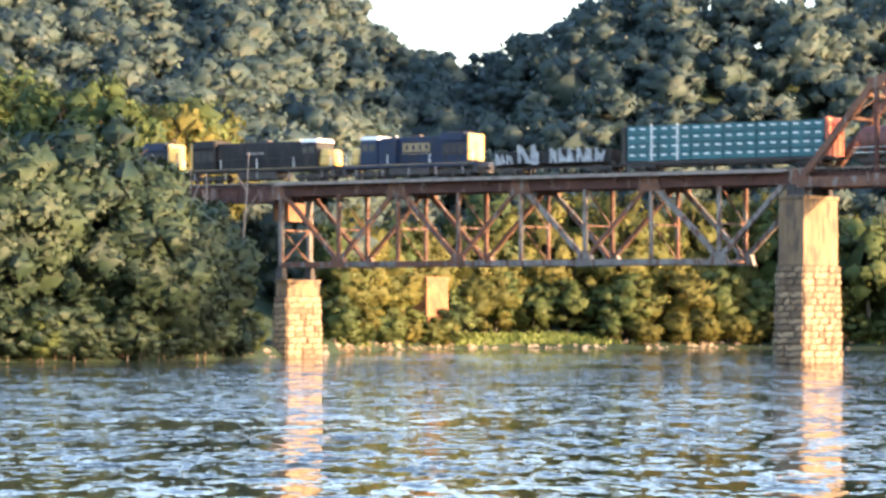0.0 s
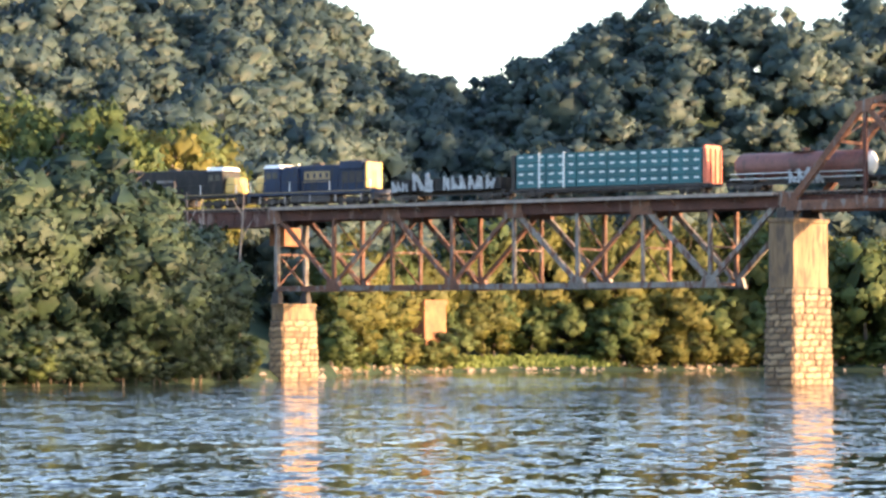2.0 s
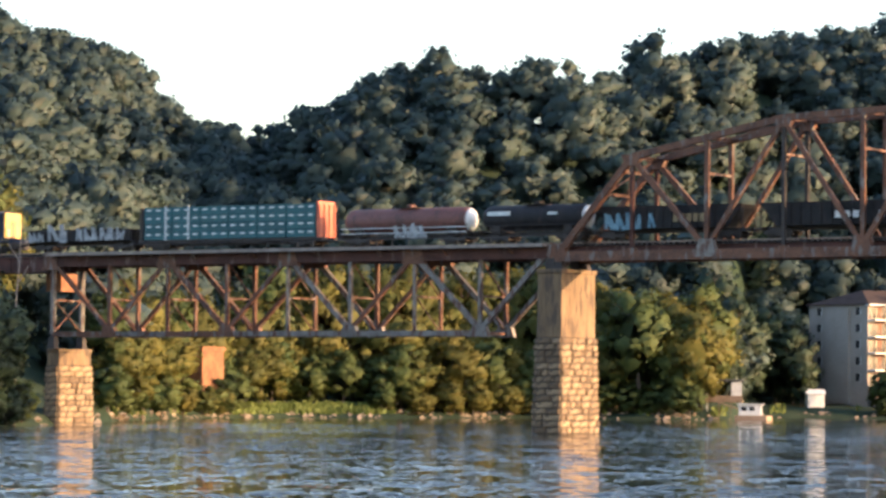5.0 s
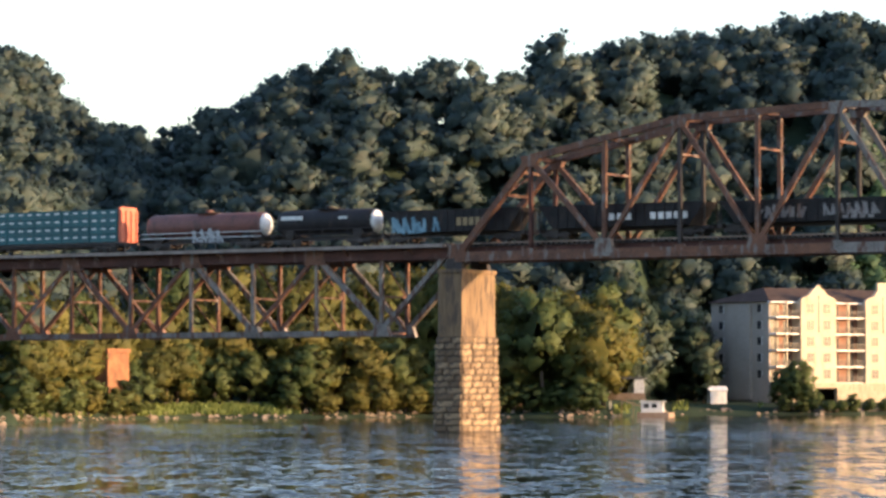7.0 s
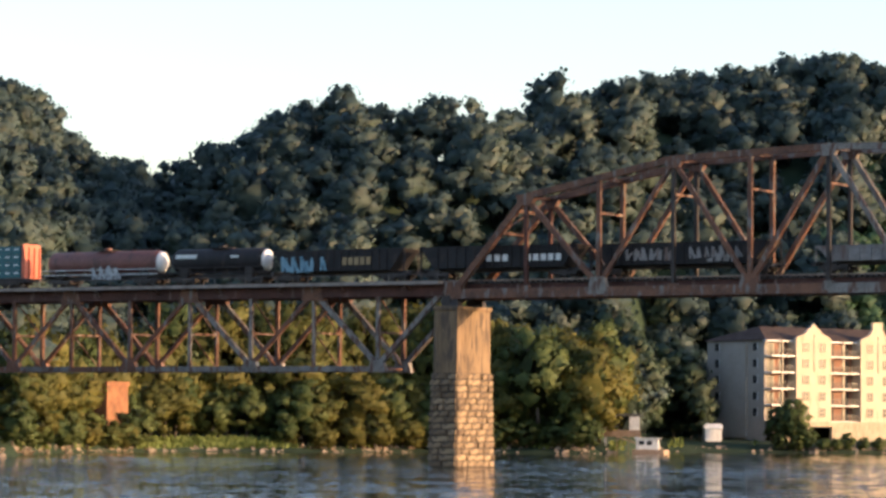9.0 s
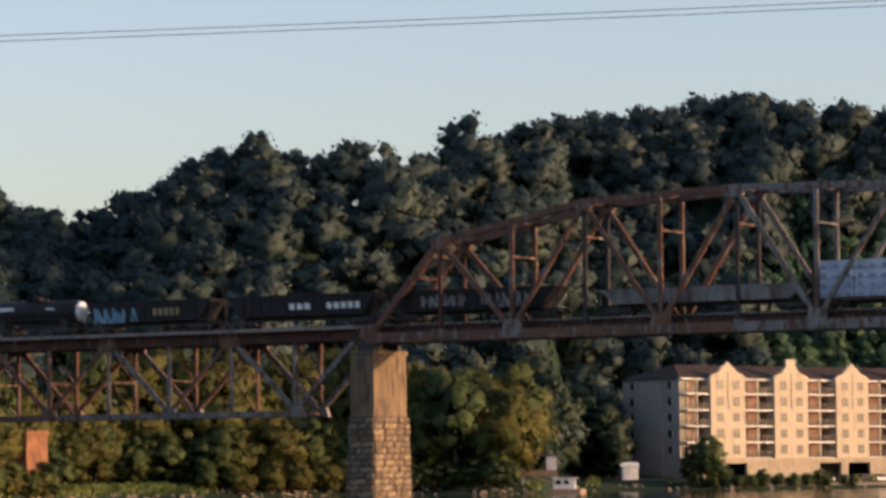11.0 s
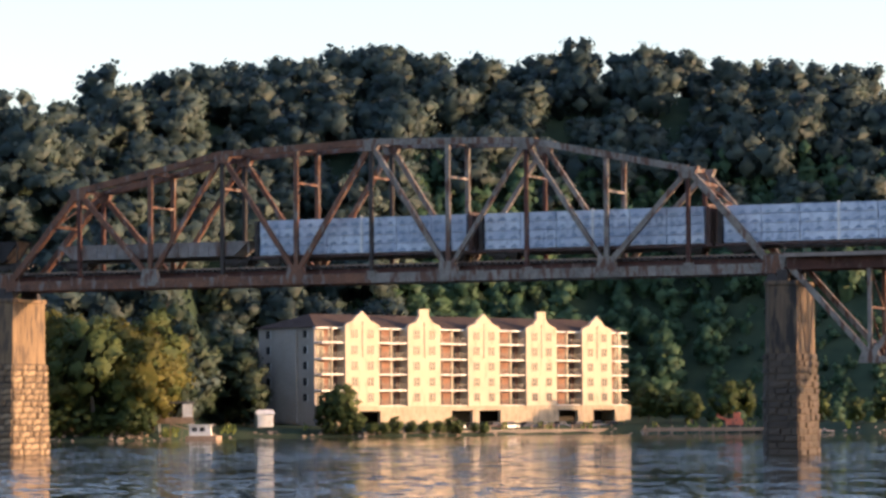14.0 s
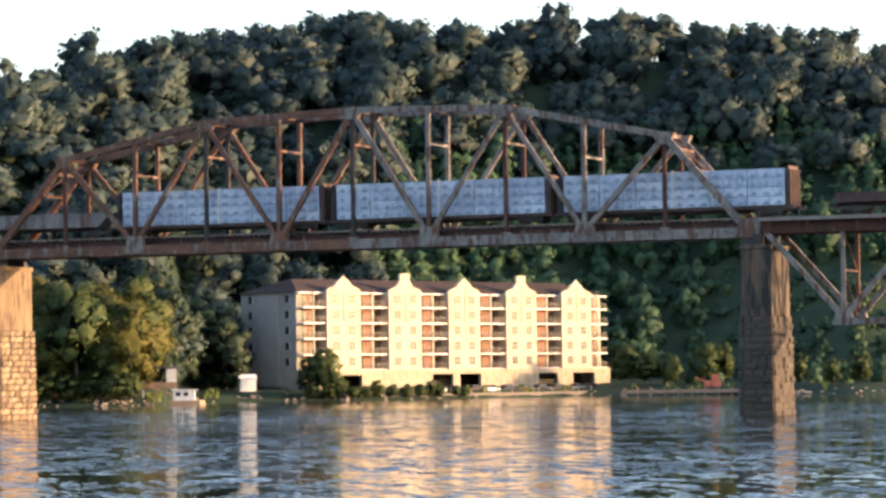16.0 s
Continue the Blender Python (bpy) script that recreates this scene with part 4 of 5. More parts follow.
def build_train():
    locomotive(-67.6, 8.9, 1, "dark blue diesel locomotive with a yellow end, partly behind trees")
    locomotive(-47.25, 10.6, -1, "grimy black diesel locomotive with pale cab roof and yellow nose", True)
    locomotive(-26.9, 8.7, 1, "dark blue diesel locomotive with faded yellow lettering and a yellow end")
    low = hopper_car(-8.8, 14.2, 2.35, BLACK_PAINT, "low black gondola car with pale graffiti on its side", 5, "gondola_car", 9, "gondola cars", False)
    scrawl(low, -6.9, -4.9, 1.2, 2.1, GRAFFITI_WHITE, -1.61, 1)
    scrawl(low, -4.2, -1.0, 1.2, 2.85, GRAFFITI_WHITE, -1.61, 2)
    scrawl(low, -0.3, 6.2, 1.25, 2.5, GRAFFITI_WHITE, -1.61, 3)
    centerbeam(11.1, TEAL, ORANGE_RED, "centerbeam flat car loaded with teal-wrapped lumber and orange-red bulkheads", 4, 1)
    tank_car(33.0, 15.2, BROWN_TANK, "oxide-brown tank car with white graffiti and a pale domed end", 4, False)
    tank_car(48.0, 12.2, BLACK_PAINT, "black tank car with pale label panels and a white domed end", 5, True)
    c = hopper_car(63.3, 16.0, 3.3, BLACK_PAINT, "black hopper car with light blue graffiti", 6)
    scrawl(c, -6.8, -0.9, 1.2, 2.5, GRAFFITI_BLUE, -1.62, 6)
    bars(c, "lettering", 0.6, 4.2, 1.7, 2.5, 5, DULL_YELLOW, -1.62, 2)
    c = hopper_car(82.2, 18.0, 3.3, BLACK_PAINT, "black hopper car with white reporting marks", 7)
    bars(c, "lettering", -1.3, 1.4, 1.75, 2.4, 3, WHITE_PAINT, -1.62, 3)
    bars(c, "lettering", 3.2, 7.4, 1.75, 2.4, 5, WHITE_PAINT, -1.62, 4)
    c = hopper_car(102.3, 19.0, 3.2, BLACK_PAINT, "black hopper car with faded lettering", 8)
    scrawl(c, -5.6, -0.6, 1.6, 2.6, GREY_CAR, -1.62, 15)
    scrawl(c, 1.2, 6.8, 1.7, 2.7, GREY_CAR, -1.62, 16)
    bars(c, "lettering", 3.0, 6.4, 1.3, 1.6, 4, GREY_CAR, -1.62, 5)
    hopper_car(127.4, 21.6, 2.55, GREY_CAR, "weathered grey gondola car with low sides", 9, "gondola_car", 16, "gondola cars", True)
    for i in range(3):
        centerbeam(150.5 + 24.05 * i, WHITE_WRAP, BROWN_CAR, "centerbeam flat car loaded with white-wrapped lumber", 4, 10 + i)
    hopper_car(223.5, 18.0, 2.0, BROWN_CAR, "dark brown low gondola car", 12, "gondola_car", 12, "gondola cars", False)
    hopper_car(243.0, 18.0, 3.2, BLACK_PAINT, "black hopper car at the end of the view", 13)


# ---------------------------------------------------------------- trees
def lobed_crown(rng, lobes, per, leaf, rx, rz, base, droop=0.0, under=-0.35, size=(0.16, 0.34)):
    """An uneven crown: a dense heart, and many ragged clumps of leaf sprays round it. Gives points, quads and normals."""
    V, Q, N, k = [], [], [], 0
    around, lats = 5, np.radians((-78, 5, 80))
    grid = np.array([(math.cos(a) * math.cos(b), math.cos(a) * math.sin(b), math.sin(a)) for i, a in enumerate(lats) for b in (2 * math.pi * (j + 0.5 * i) / around for j in range(around))])
    faces = np.array([(i * around + j, i * around + (j + 1) % around, (i + 1) * around + (j + 1) % around, (i + 1) * around + j) for i in range(2) for j in range(around)])
    for i in range(lobes + 1):
        d = rng.normal(size=3)
        d /= np.linalg.norm(d)
        if d[2] < under:
            d[2] = -d[2] * 0.5
        c = d * np.array((rx, rx, rz)) * rng.uniform(0.5, 0.9) + np.array((0, 0, base))
        r, squash = rx * rng.uniform(*size), np.array((1, 1, 0.85))
        if i == lobes:
            c, r, squash = np.array((0, 0, base)), rx * 0.66, np.array((1, 1, rz / rx))
        V.append(c + grid * squash * r * rng.uniform(0.6, 1.0, (len(grid), 1)))
        N.append(grid * 0.5 + d * 0.8 + rng.normal(size=grid.shape) * 0.15)
        Q.append(faces + k)
        k += len(grid)
        if i == lobes:
            break
        n = rng.normal(size=(per, 3)) + d * 0.5 + np.array((0, 0, 0.25))
        n /= np.linalg.norm(n, axis=1)[:, None]
        p = c + n * squash * r * rng.uniform(0.65, 1.2, (per, 1))
        p[:, 2] -= droop * rng.random(per) * r
        nn = n + rng.normal(size=(per, 3)) * 0.5
        nn /= np.linalg.norm(nn, axis=1)[:, None]
        t = np.cross(nn, rng.normal(size=(per, 3)))
        t /= np.linalg.norm(t, axis=1)[:, None]
        b = np.cross(nn, t)
        s = leaf * rng.uniform(0.5, 1.3, (per, 1))
        V.append(np.stack([p - t * s * 0.6, p - b * s * 0.4 + nn * s * 0.12, p + t * s * 0.6, p + b * s * 0.4 + nn * s * 0.12], 1).reshape(-1, 3))
        N.append(np.repeat(n * 0.5 + d * 0.8 + rng.normal(size=(per, 3)) * 0.22, 4, axis=0))
        Q.append(np.arange(per * 4).reshape(-1, 4) + k)
        k += per * 4
    N = np.concatenate(N)
    return np.concatenate(V), np.concatenate(Q), N / np.linalg.norm(N, axis=1)[:, None]


def quad_mesh(name, V, Q, mat, N=None):
    me = bpy.data.meshes.new(name)
    me.vertices.add(len(V))
    me.vertices.foreach_set("co", np.asarray(V, dtype=np.float32).ravel())
    me.loops.add(len(Q) * 4)
    me.loops.foreach_set("vertex_index", np.asarray(Q, dtype=np.int32).ravel())
    me.polygons.add(len(Q))
    me.polygons.foreach_set("loop_start", np.arange(0, len(Q) * 4, 4, dtype=np.int32))
    me.materials.append(mat)
    me.update(calc_edges=True)
    me.validate()
    if N is not None:
        me.polygons.foreach_set("use_smooth", [True] * len(me.polygons))
        me.normals_split_custom_set_from_vertices(N.astype(np.float32))
    return me


def crown_arrays(seed, *rest, **named):
    return lobed_crown(np.random.default_rng(seed), *rest, **named)


def trunk_shape(seed, height, r):
    rng = random.Random(seed)
    s = Shape()
    p = Vector((0, 0, -1.0))
    for i in range(4):
        q = p + Vector((rng.uniform(-0.3, 0.3), rng.uniform(-0.3, 0.3), (height + 1) / 4))
        s.tube(p, q, r * (1 - i * 0.2), r * (0.8 - i * 0.2), 8)
        if i:
            for k in range(3):
                a = rng.uniform(0, 6.28)
                s.tube(q, q + Vector((math.cos(a) * height * 0.22, math.sin(a) * height * 0.22, height * 0.16)), r * 0.35, r * 0.12, 6)
        p = q
    return s


def tree_kind(seed, mat, label, height, rx, leaf=0.46, lobes=44, per=38, droop=0.0, low=0.04):
    """The first tree of a kind: a trunk with limbs and a crown of leaf clumps."""
    th = thing("tree", label, "tree", "river bank trees")
    rz = height * (1 - low) / 2 * 1.02
    part("trunk", trunk_shape(seed, height * 0.75, 0.28), BARK, th)
    V, Q, N = crown_arrays(seed, lobes, per, leaf, rx, rz, height - rz, droop, -0.9, (0.16, 0.34))
    part("crown", quad_mesh("crown", V, Q, mat, N), mat, th)
    return th


def build_bank_trees():
    kinds = {
        "dark": [tree_kind(11 + i, LEAF_SHADE_DARK, "green broadleaf tree on the river bank, leaves darkened for shade", 15, 5.2) for i in range(3)],
        "mid": [tree_kind(21 + i, LEAF_MID, "leafy green tree on the river bank", 13, 4.8) for i in range(3)],
        "gold": [tree_kind(31 + i, LEAF_SUN_GOLD, "yellow-green tree with the low sun's gold put into its leaves", 12, 4.4) for i in range(3)],
    }
    rng = random.Random(5)
    used = set()

    def put(kind, heading, inland, height, spread=1.0):
        th = rng.choice(kinds[kind])
        base = 15 if kind == "dark" else 13 if kind == "mid" else 12
        d = profile(SHORE, heading) + inland
        p = spot(heading, d, ground_height(heading, d) - 0.2)
        if -2.6 - height * 0.3 < p.y < 7.4 + height * 0.3 and p.x < -58 and height + p.z > 16:
            return
        f = height / base
        m = Matrix.Translation(p) @ Matrix.Rotation(rng.uniform(0, 6.28), 4, "Z") @ Matrix.Diagonal((f * spread, f * spread, f, 1))
        if th.name in used:
            copy_thing(th, m @ Matrix.Diagonal((1 / th.scale.x, 1 / th.scale.y, 1 / th.scale.z, 1)))
        else:
            used.add(th.name)
            th.matrix_basis = m

    # wooded bank before the approach viaduct
    for i in range(26):
        h = 40.75 + 1.6 * (i + rng.random()) / 26
        put("dark", h, rng.uniform(2, 14), rng.uniform(12.5, 15) + max(0, h - 41.2) * 3.5, 1.1)
    for i in range(40):
        h = 42.1 + 5.4 * (i + rng.random()) / 40
        put("dark", h, rng.uniform(3, 18), rng.uniform(17.5, 22), 1.0)
    # behind the viaduct
    for i in range(26):
        h = 40.0 + 7 * (i + rng.random()) / 26
        put("gold" if rng.random() < 0.2 else "mid", h + 0.6, 75 + rng.uniform(0, 25) + (h - 39.5) * 4, rng.uniform(19, 23) + max(0, h - 41) * 0.5, 0.85)
    # low growth at the water's edge
    for i in range(50):
        h = 40.1 + 6.6 * (i + rng.random()) / 50
        put("dark" if rng.random() < 0.85 else "mid", h, rng.uniform(-0.5, 2), rng.uniform(3.5, 6.5), 1.4)
    for i in range(46):
        h = 28.6 + 10.2 * (i + rng.random()) / 46
        if not 34.2 < h < 36.4:
            put("gold" if 30.5 < h < 38 and rng.random() < 0.6 else "mid", h, rng.uniform(1.0, 4), rng.uniform(3.0, 6.0), 1.5)
    # bank under the deck truss
    for i in range(32):
        h = 29.9 + 8.9 * (i + rng.random()) / 32
        put("gold" if rng.random() < 0.65 else "mid", h, rng.uniform(6, 14), rng.uniform(7.5, 11), 1.25)
    for i in range(36):
        h = 30.2 + 8.6 * (i + rng.random()) / 36
        put("gold" if rng.random() < 0.8 else "mid", h, rng.uniform(13, 26), rng.uniform(18, 23) if h < 36.3 else rng.uniform(13, 17), 0.85)
    # growth that hides the foot of the old pier
    for h, height in ((36.75, 4.2), (37.05, 4.4), (37.4, 4.6)):
        put("gold", h, 1.2, height, 1.3)
    # the point beyond the second pier
    for i in range(16):
        h = 28.45 + 1.7 * (i + rng.random()) / 16
        put("mid" if rng.random() < 0.5 else "gold", h, rng.uniform(4, 22), rng.uniform(11, 19), 1.0)
    # round the apartment house and the dock
    for h, inland, height in ((26.9, 20, 15), (27.2, 26, 18), (26.75, 14, 8), (25.15, 3, 8.5), (25.4, 4, 7), (24.95, 2, 5), (19.7, 14, 8), (19.3, 12, 7), (18.9, 12, 6.5), (18.3, 20, 8), (18.0, 25, 8), (17.2, 12, 5),
                              (16.6, 18, 6), (16.0, 8, 5), (15.5, 14, 6), (14.9, 6, 5)):
        put("dark" if h > 26 else "mid", h, inland, height, 1.1)
    # the steep bank behind the boat landing
    for i in range(16):
        put("dark", 27.4 + 1.0 * (i + rng.random()) / 16, 30 + 50 * rng.random(), rng.uniform(13, 18), 0.9)
    # shrubs along the quay
    for i in range(13):
        h = 22.5 + 2.9 * (i + rng.random()) / 13
        put("mid", h, rng.uniform(0.2, 1.8), rng.uniform(2.2, 3.8), 1.4)
    for kind in kinds.values():
        for th in kind:
            if th.name not in used:
                put_m = spot(33, 520, 2.5)
                th.matrix_basis = Matrix.Translation(put_m)


def build_bare_trees():
    for i, (x, top) in enumerate(((-73.9, 21.4), (-71.7, 20.2), (-69.4, 19.6), (-64.7, 21.6))):
        th = thing("bare_tree", "thin bare pale tree trunk beside the viaduct", "tree", "bare trees", m=pose(x, -3.5, 0.5, 0, 0, 70 * i))
        rng = random.Random(i)
        s, p = Shape(), Vector((0, 0, 0))
        for k in range(5):
            q = p + Vector((rng.uniform(-0.35, 0.35), rng.uniform(-0.35, 0.35), (top - 0.5) / 5))
            s.tube(p, q, 0.2 - k * 0.03, 0.17 - k * 0.03, 7)
            p = q
        part("trunk", s, WALK_GREY, th)
        part("limb", Shape().tube(p * 0.8, p * 0.8 + Vector((1.2, 0.3, 2.0)), 0.09, 0.04, 6), WALK_GREY, th)
        part("limb", Shape().tube(p * 0.7, p * 0.7 + Vector((-1.1, 0.2, 1.8)), 0.09, 0.04, 6), WALK_GREY, th)


def build_hill_woods():
    """The woods on the hills: many crowns in one mesh, of few patterns."""
    patterns = [crown_arrays(60 + i, 28, 16, 0.78, 5.6, 6.6, 5.4, under=-0.6, size=(0.22, 0.42)) for i in range(9)]
    vines = [crown_arrays(80 + i, 12, 14, 0.75, 3.6, 6.5, 2.5, 0.8, size=(0.3, 0.5)) for i in range(4)]
    rng = np.random.default_rng(9)

    def gather(name, spots, pats, mat, label):
        Vs, Qs, Ns, k = [], [], [], 0
        for p, f, tall in spots:
            V, Q, N = pats[rng.integers(len(pats))]
            a = rng.uniform(0, 6.28)
            c, s = math.cos(a), math.sin(a)
            R = np.array(((c, -s, 0), (s, c, 0), (0, 0, 1)))
            Vs.append(V @ R.T * np.array((f, f, f * tall)) + np.array(p))
            Qs.append(Q + k)
            Ns.append(N @ R.T)
            k += len(V)
        tagged(new(name, quad_mesh(name, np.concatenate(Vs), np.concatenate(Qs), mat, np.concatenate(Ns))), label, "woods", kind="stuff")

    spots, green = [], []
    u = Vector((0.37, 0.929, 0)).normalized()
    h = 13.8
    while h < 48.5:
        shore, far = profile(SHORE, h), max(crest_distance(h), profile(SHORE, h) + 80)
        d = max(shore + (44 if 30 < h < 39 else 34), 455 if h > 39 else 0)
        while d < far + (34 if h < 29.5 else 20):
            hh, dd = h + rng.uniform(-0.35, 0.35), d + rng.uniform(-3.5, 3.5)
            z = ground_height(hh, dd)
            p = spot(hh, dd, z - 1)
            q = p - Vector((-71.3, 240.7, 0))
            along, back = q.x * u.x + q.y * u.y, -(q.x * u.y - q.y * u.x)
            f = rng.uniform(0.65, 1.4)
            if not (-18 < along < 82 and -18 < back < 21):
                if not (hh < 24.0 and z < 44 and dd < far - 20):
                    spots.append((p, f, rng.uniform(0.78, 1.08)))
            d += 9.0 if h > 28 else 8.0
        h += 0.72
    h = 13.8
    while h < 24.6:
        shore = profile(SHORE, h)
        far = max(crest_distance(h), shore + 80)
        d = shore + 18
        while d < far - 15:
            hh, dd = h + rng.uniform(-0.2, 0.2), d + rng.uniform(-2.5, 2.5)
            z = ground_height(hh, dd)
            p = spot(hh, dd, z - 1)
            q = p - Vector((-71.3, 240.7, 0))
            along, back = q.x * u.x + q.y * u.y, -(q.x * u.y - q.y * u.x)
            if z < 54 and not (-18 < along < 80 and -18 < back < 20):
                low = 0.45 if p.x > -38 and p.y < 356 else 1.0
                green.append((p, low * rng.uniform(0.7, 1.2), rng.uniform(0.8, 1.3)))
            d += 5.4
        h += 0.38
    gather("hill_woods", spots, patterns, LEAF_HILL_HAZE, "dense green woods covering the river hills, haze mixed into their colour")
    gather("vine_slope", green, vines, LEAF_VINE, "steep slope overgrown with bright green vines")


def build_shore_rocks():
    s = Shape()
    rng = random.Random(3)
    for i in range(420):
        h = rng.uniform(28.2, 40.0) if i < 300 else rng.uniform(14, 28)
        d = profile(SHORE, h) + rng.uniform(-0.5, 3.5)
        p = spot(h, d, ground_height(h, d) - 0.1)
        r = rng.uniform(0.25, 0.75)
        pts = [Vector((rng.uniform(0.7, 1.2) * a, rng.uniform(0.7, 1.2) * b, rng.uniform(0.4, 0.8) * c)) * r for a, b, c in ((1, 0, 0), (0, 1, 0), (-1, 0, 0), (0, -1, 0), (0, 0, 1), (0, 0, -1))]
        s.add([p + q for q in pts], [(0, 1, 4), (1, 2, 4), (2, 3, 4), (3, 0, 4), (1, 0, 5), (2, 1, 5), (3, 2, 5), (0, 3, 5)])
    tagged(single("shore_rocks", s, ROCK, "pale rocks along the water's edge", "rocks"), kind="stuff")
    V = []
    rg = np.random.default_rng(4)
    for i in range(5200):
        h = rg.uniform(34.0, 36.6) if i % 3 == 0 else rg.uniform(14, 38.6)
        d = profile(SHORE, h) + rg.uniform(1.5, 6)
        if i % 3 and noise.noise(Vector((h * 3, 0, 0))) < 0.1:
            continue
        p = np.array(spot(h, d, ground_height(h, d)))
        a, s2, t = rg.uniform(0, 6.28), rg.uniform(0.12, 0.3), rg.uniform(0.3, 0.9)
        u = np.array((math.cos(a), math.sin(a), 0)) * s2
        lean = np.array((rg.uniform(-0.3, 0.3), rg.uniform(-0.3, 0.3), t))
        V += [p - u, p + u, p + u * 0.3 + lean, p - u * 0.3 + lean]
    V = np.array(V)
    tagged(new("bank_grass", quad_mesh("bank_grass", V, np.arange(len(V)).reshape(-1, 4), GRASS)), "tall yellow-green grass and weeds on the bank", "grass", kind="stuff")


# ---------------------------------------------------------------- apartment house
def build_apartments():
    u, v = Vector((0.37, 0.929, 0)).normalized(), None
    n = Vector((u.y, -u.x, 0))          # the lit front's outward direction
    base = Vector((-71.3, 240.7, 0))
    m = Matrix.Translation(base) @ Matrix((u, -n, Vector((0, 0, 1)))).transposed().to_4x4()
    th = thing("apartment_house", "cream stucco apartment house with gabled bays and balconies", "apartment building", m=m)
    x0, x1, depth = -9.6, 71.0, 17.0
    pitch, half = 15.45, 4.15
    floors = [5.3, 8.1, 10.95, 13.75, 16.6]
    eave = 19.3
    # body behind the balconies
    part("wall", Shape().box(x0 + 1.5, x1 - 1.5, 2.2, depth, 5.0, eave), BROWN_WALL, th, "brown wall behind the balconies")
    part("side_wall", Shape().box(x0, x0 + 1.45, 2.2, depth, 0.8, eave), END_SHADE_FRAME_GREY, th, "stucco end wall with its shade painted in as grey")
    part("side_bay", Shape().box(x0 - 0.5, x0 - 0.01, 6.5, 12.0, 2.5, eave - 0.6), END_SHADE_FRAME_GREY, th)
    for y in (4.0, 13.8):
        for z in floors:
            w = part("window", Shape().box(x0 - 0.06, x0 - 0.005, y, y + 1.1, z + 0.9, z + 2.2), GLASS, th)
            part("frame", Shape().box(x0 - 0.1, x0 - 0.062, y - 0.12, y, z + 0.8, z + 2.3), WHITE_PAINT, w)
    part("side_wall", Shape().box(x1 - 1.45, x1, 2.2, depth, 0.8, eave), CREAM, th)
    r = Shape()
    r.add([(x0 - 0.6, 1.2, eave), (x1 + 0.6, 1.2, eave), (x1 + 0.6, depth + 0.6, eave), (x0 - 0.6, depth + 0.6, eave), (x0 + 4.5, 8.5, eave + 2.6), (x1 - 4.5, 8.5, eave + 2.6)],
          [(0, 1, 5, 4), (1, 2, 5), (2, 3, 4, 5), (3, 0, 4), (3, 2, 1, 0)])
    part("roof", r, ROOF, th, "brown hipped shingle roof")
    part("eave", Shape().box(x0 - 0.6, x1 + 0.6, 1.0, 2.0, eave - 0.25, eave - 0.002), WHITE_PAINT, th)
    # ground storey
    openings = [(-1.0, 4.2), (22.2, 27.6), (29.4, 35.0), (50.8, 56.0), (60.4, 66.6)]
    edges = [x0] + [q for o in openings for q in o] + [x1]
    for i in range(0, len(edges), 2):
        part("base_wall", Shape().box(edges[i], edges[i + 1], -0.2, 0.5, 0.8, 4.4), PALE_STONE, th, "pale stone ground storey")
    part("base_band", Shape().box(x0, x1, -0.3, 0.55, 4.4, 5.25), PALE_STONE, th)
    # dark panel behind the openings, the garage's shade put into its colour
    part("garage_back", Shape().box(x0 + 1.5, x1 - 1.5, 6.0, 6.3, 0.8, 5.0), SHADE_INSIDE, th)
    part("terrace", Shape().box(x0, x1, 0.55, 2.2, 4.9, 5.24), PALE_STONE, th)
    for i in range(5):
        c = pitch * i
        tall = i % 2
        top = 22.3 + 0.55 * tall
        o = [(c - half, 5.26), (c + half, 5.26), (c + half, 19.6), (c + half - 0.3, 19.9), (c + 2.1, 20.5), (c + 1.5, 21.2)]
        o += [(c + 1.2, 21.5), (c + 1.2, top), (c - 1.2, top), (c - 1.2, 21.5)] if tall else [(c + 0.8, 21.6), (c, top), (c - 0.8, 21.6)]
        o += [(c - 1.5, 21.2), (c - 2.1, 20.5), (c - half + 0.3, 19.9), (c - half, 19.6)]
        k = len(o)
        s = Shape().add([(x, 0.0, z) for x, z in o] + [(x, 0.5, z) for x, z in o], [tuple(range(k)), tuple(range(k, 2 * k))[::-1]] + [(j, j + k, (j + 1) % k + k, (j + 1) % k) for j in range(k)])
        bay = part("gable_bay", s, CREAM, th, "cream stucco bay with a curved gable")
        part("bay_side", Shape().box(c - half, c + half, 0.5, 2.2, 5.26, 19.4), CREAM, bay)
        part("downpipe", Shape().box(c - 0.14, c + 0.14, -0.07, 0.0, 14.0, 20.4), RAILING, bay)
        part("cornice", Shape().box(c - half - 0.12, c + half + 0.12, -0.12, -0.005, 19.35, 19.55), CREAM, bay)
        for z in floors:
            for dx in (-1.95, 1.95):
                w = part("window", Shape().box(c + dx - 0.72, c + dx + 0.72, -0.03, 0.0, z + 0.85, z + 2.25), GLASS, th)
                f = Shape()
                for xa, xb, za, zb in ((-0.8, -0.72, 0.75, 2.35), (0.72, 0.8, 0.75, 2.35), (-0.72, 0.72, 2.25, 2.33), (-0.8, 0.8, 0.75, 0.85), (-0.04, 0.04, 0.85, 2.25), (-0.72, 0.72, 1.5, 1.57)):
                    f.box(c + dx + xa, c + dx + xb, -0.09, -0.031, z + za, z + zb)
                part("frame", f, END_SHADE_FRAME_GREY, w)
    gaps = [(x0, -half)] + [(pitch * i + half, pitch * (i + 1) - half) for i in range(4)] + [(pitch * 4 + half, x1)]
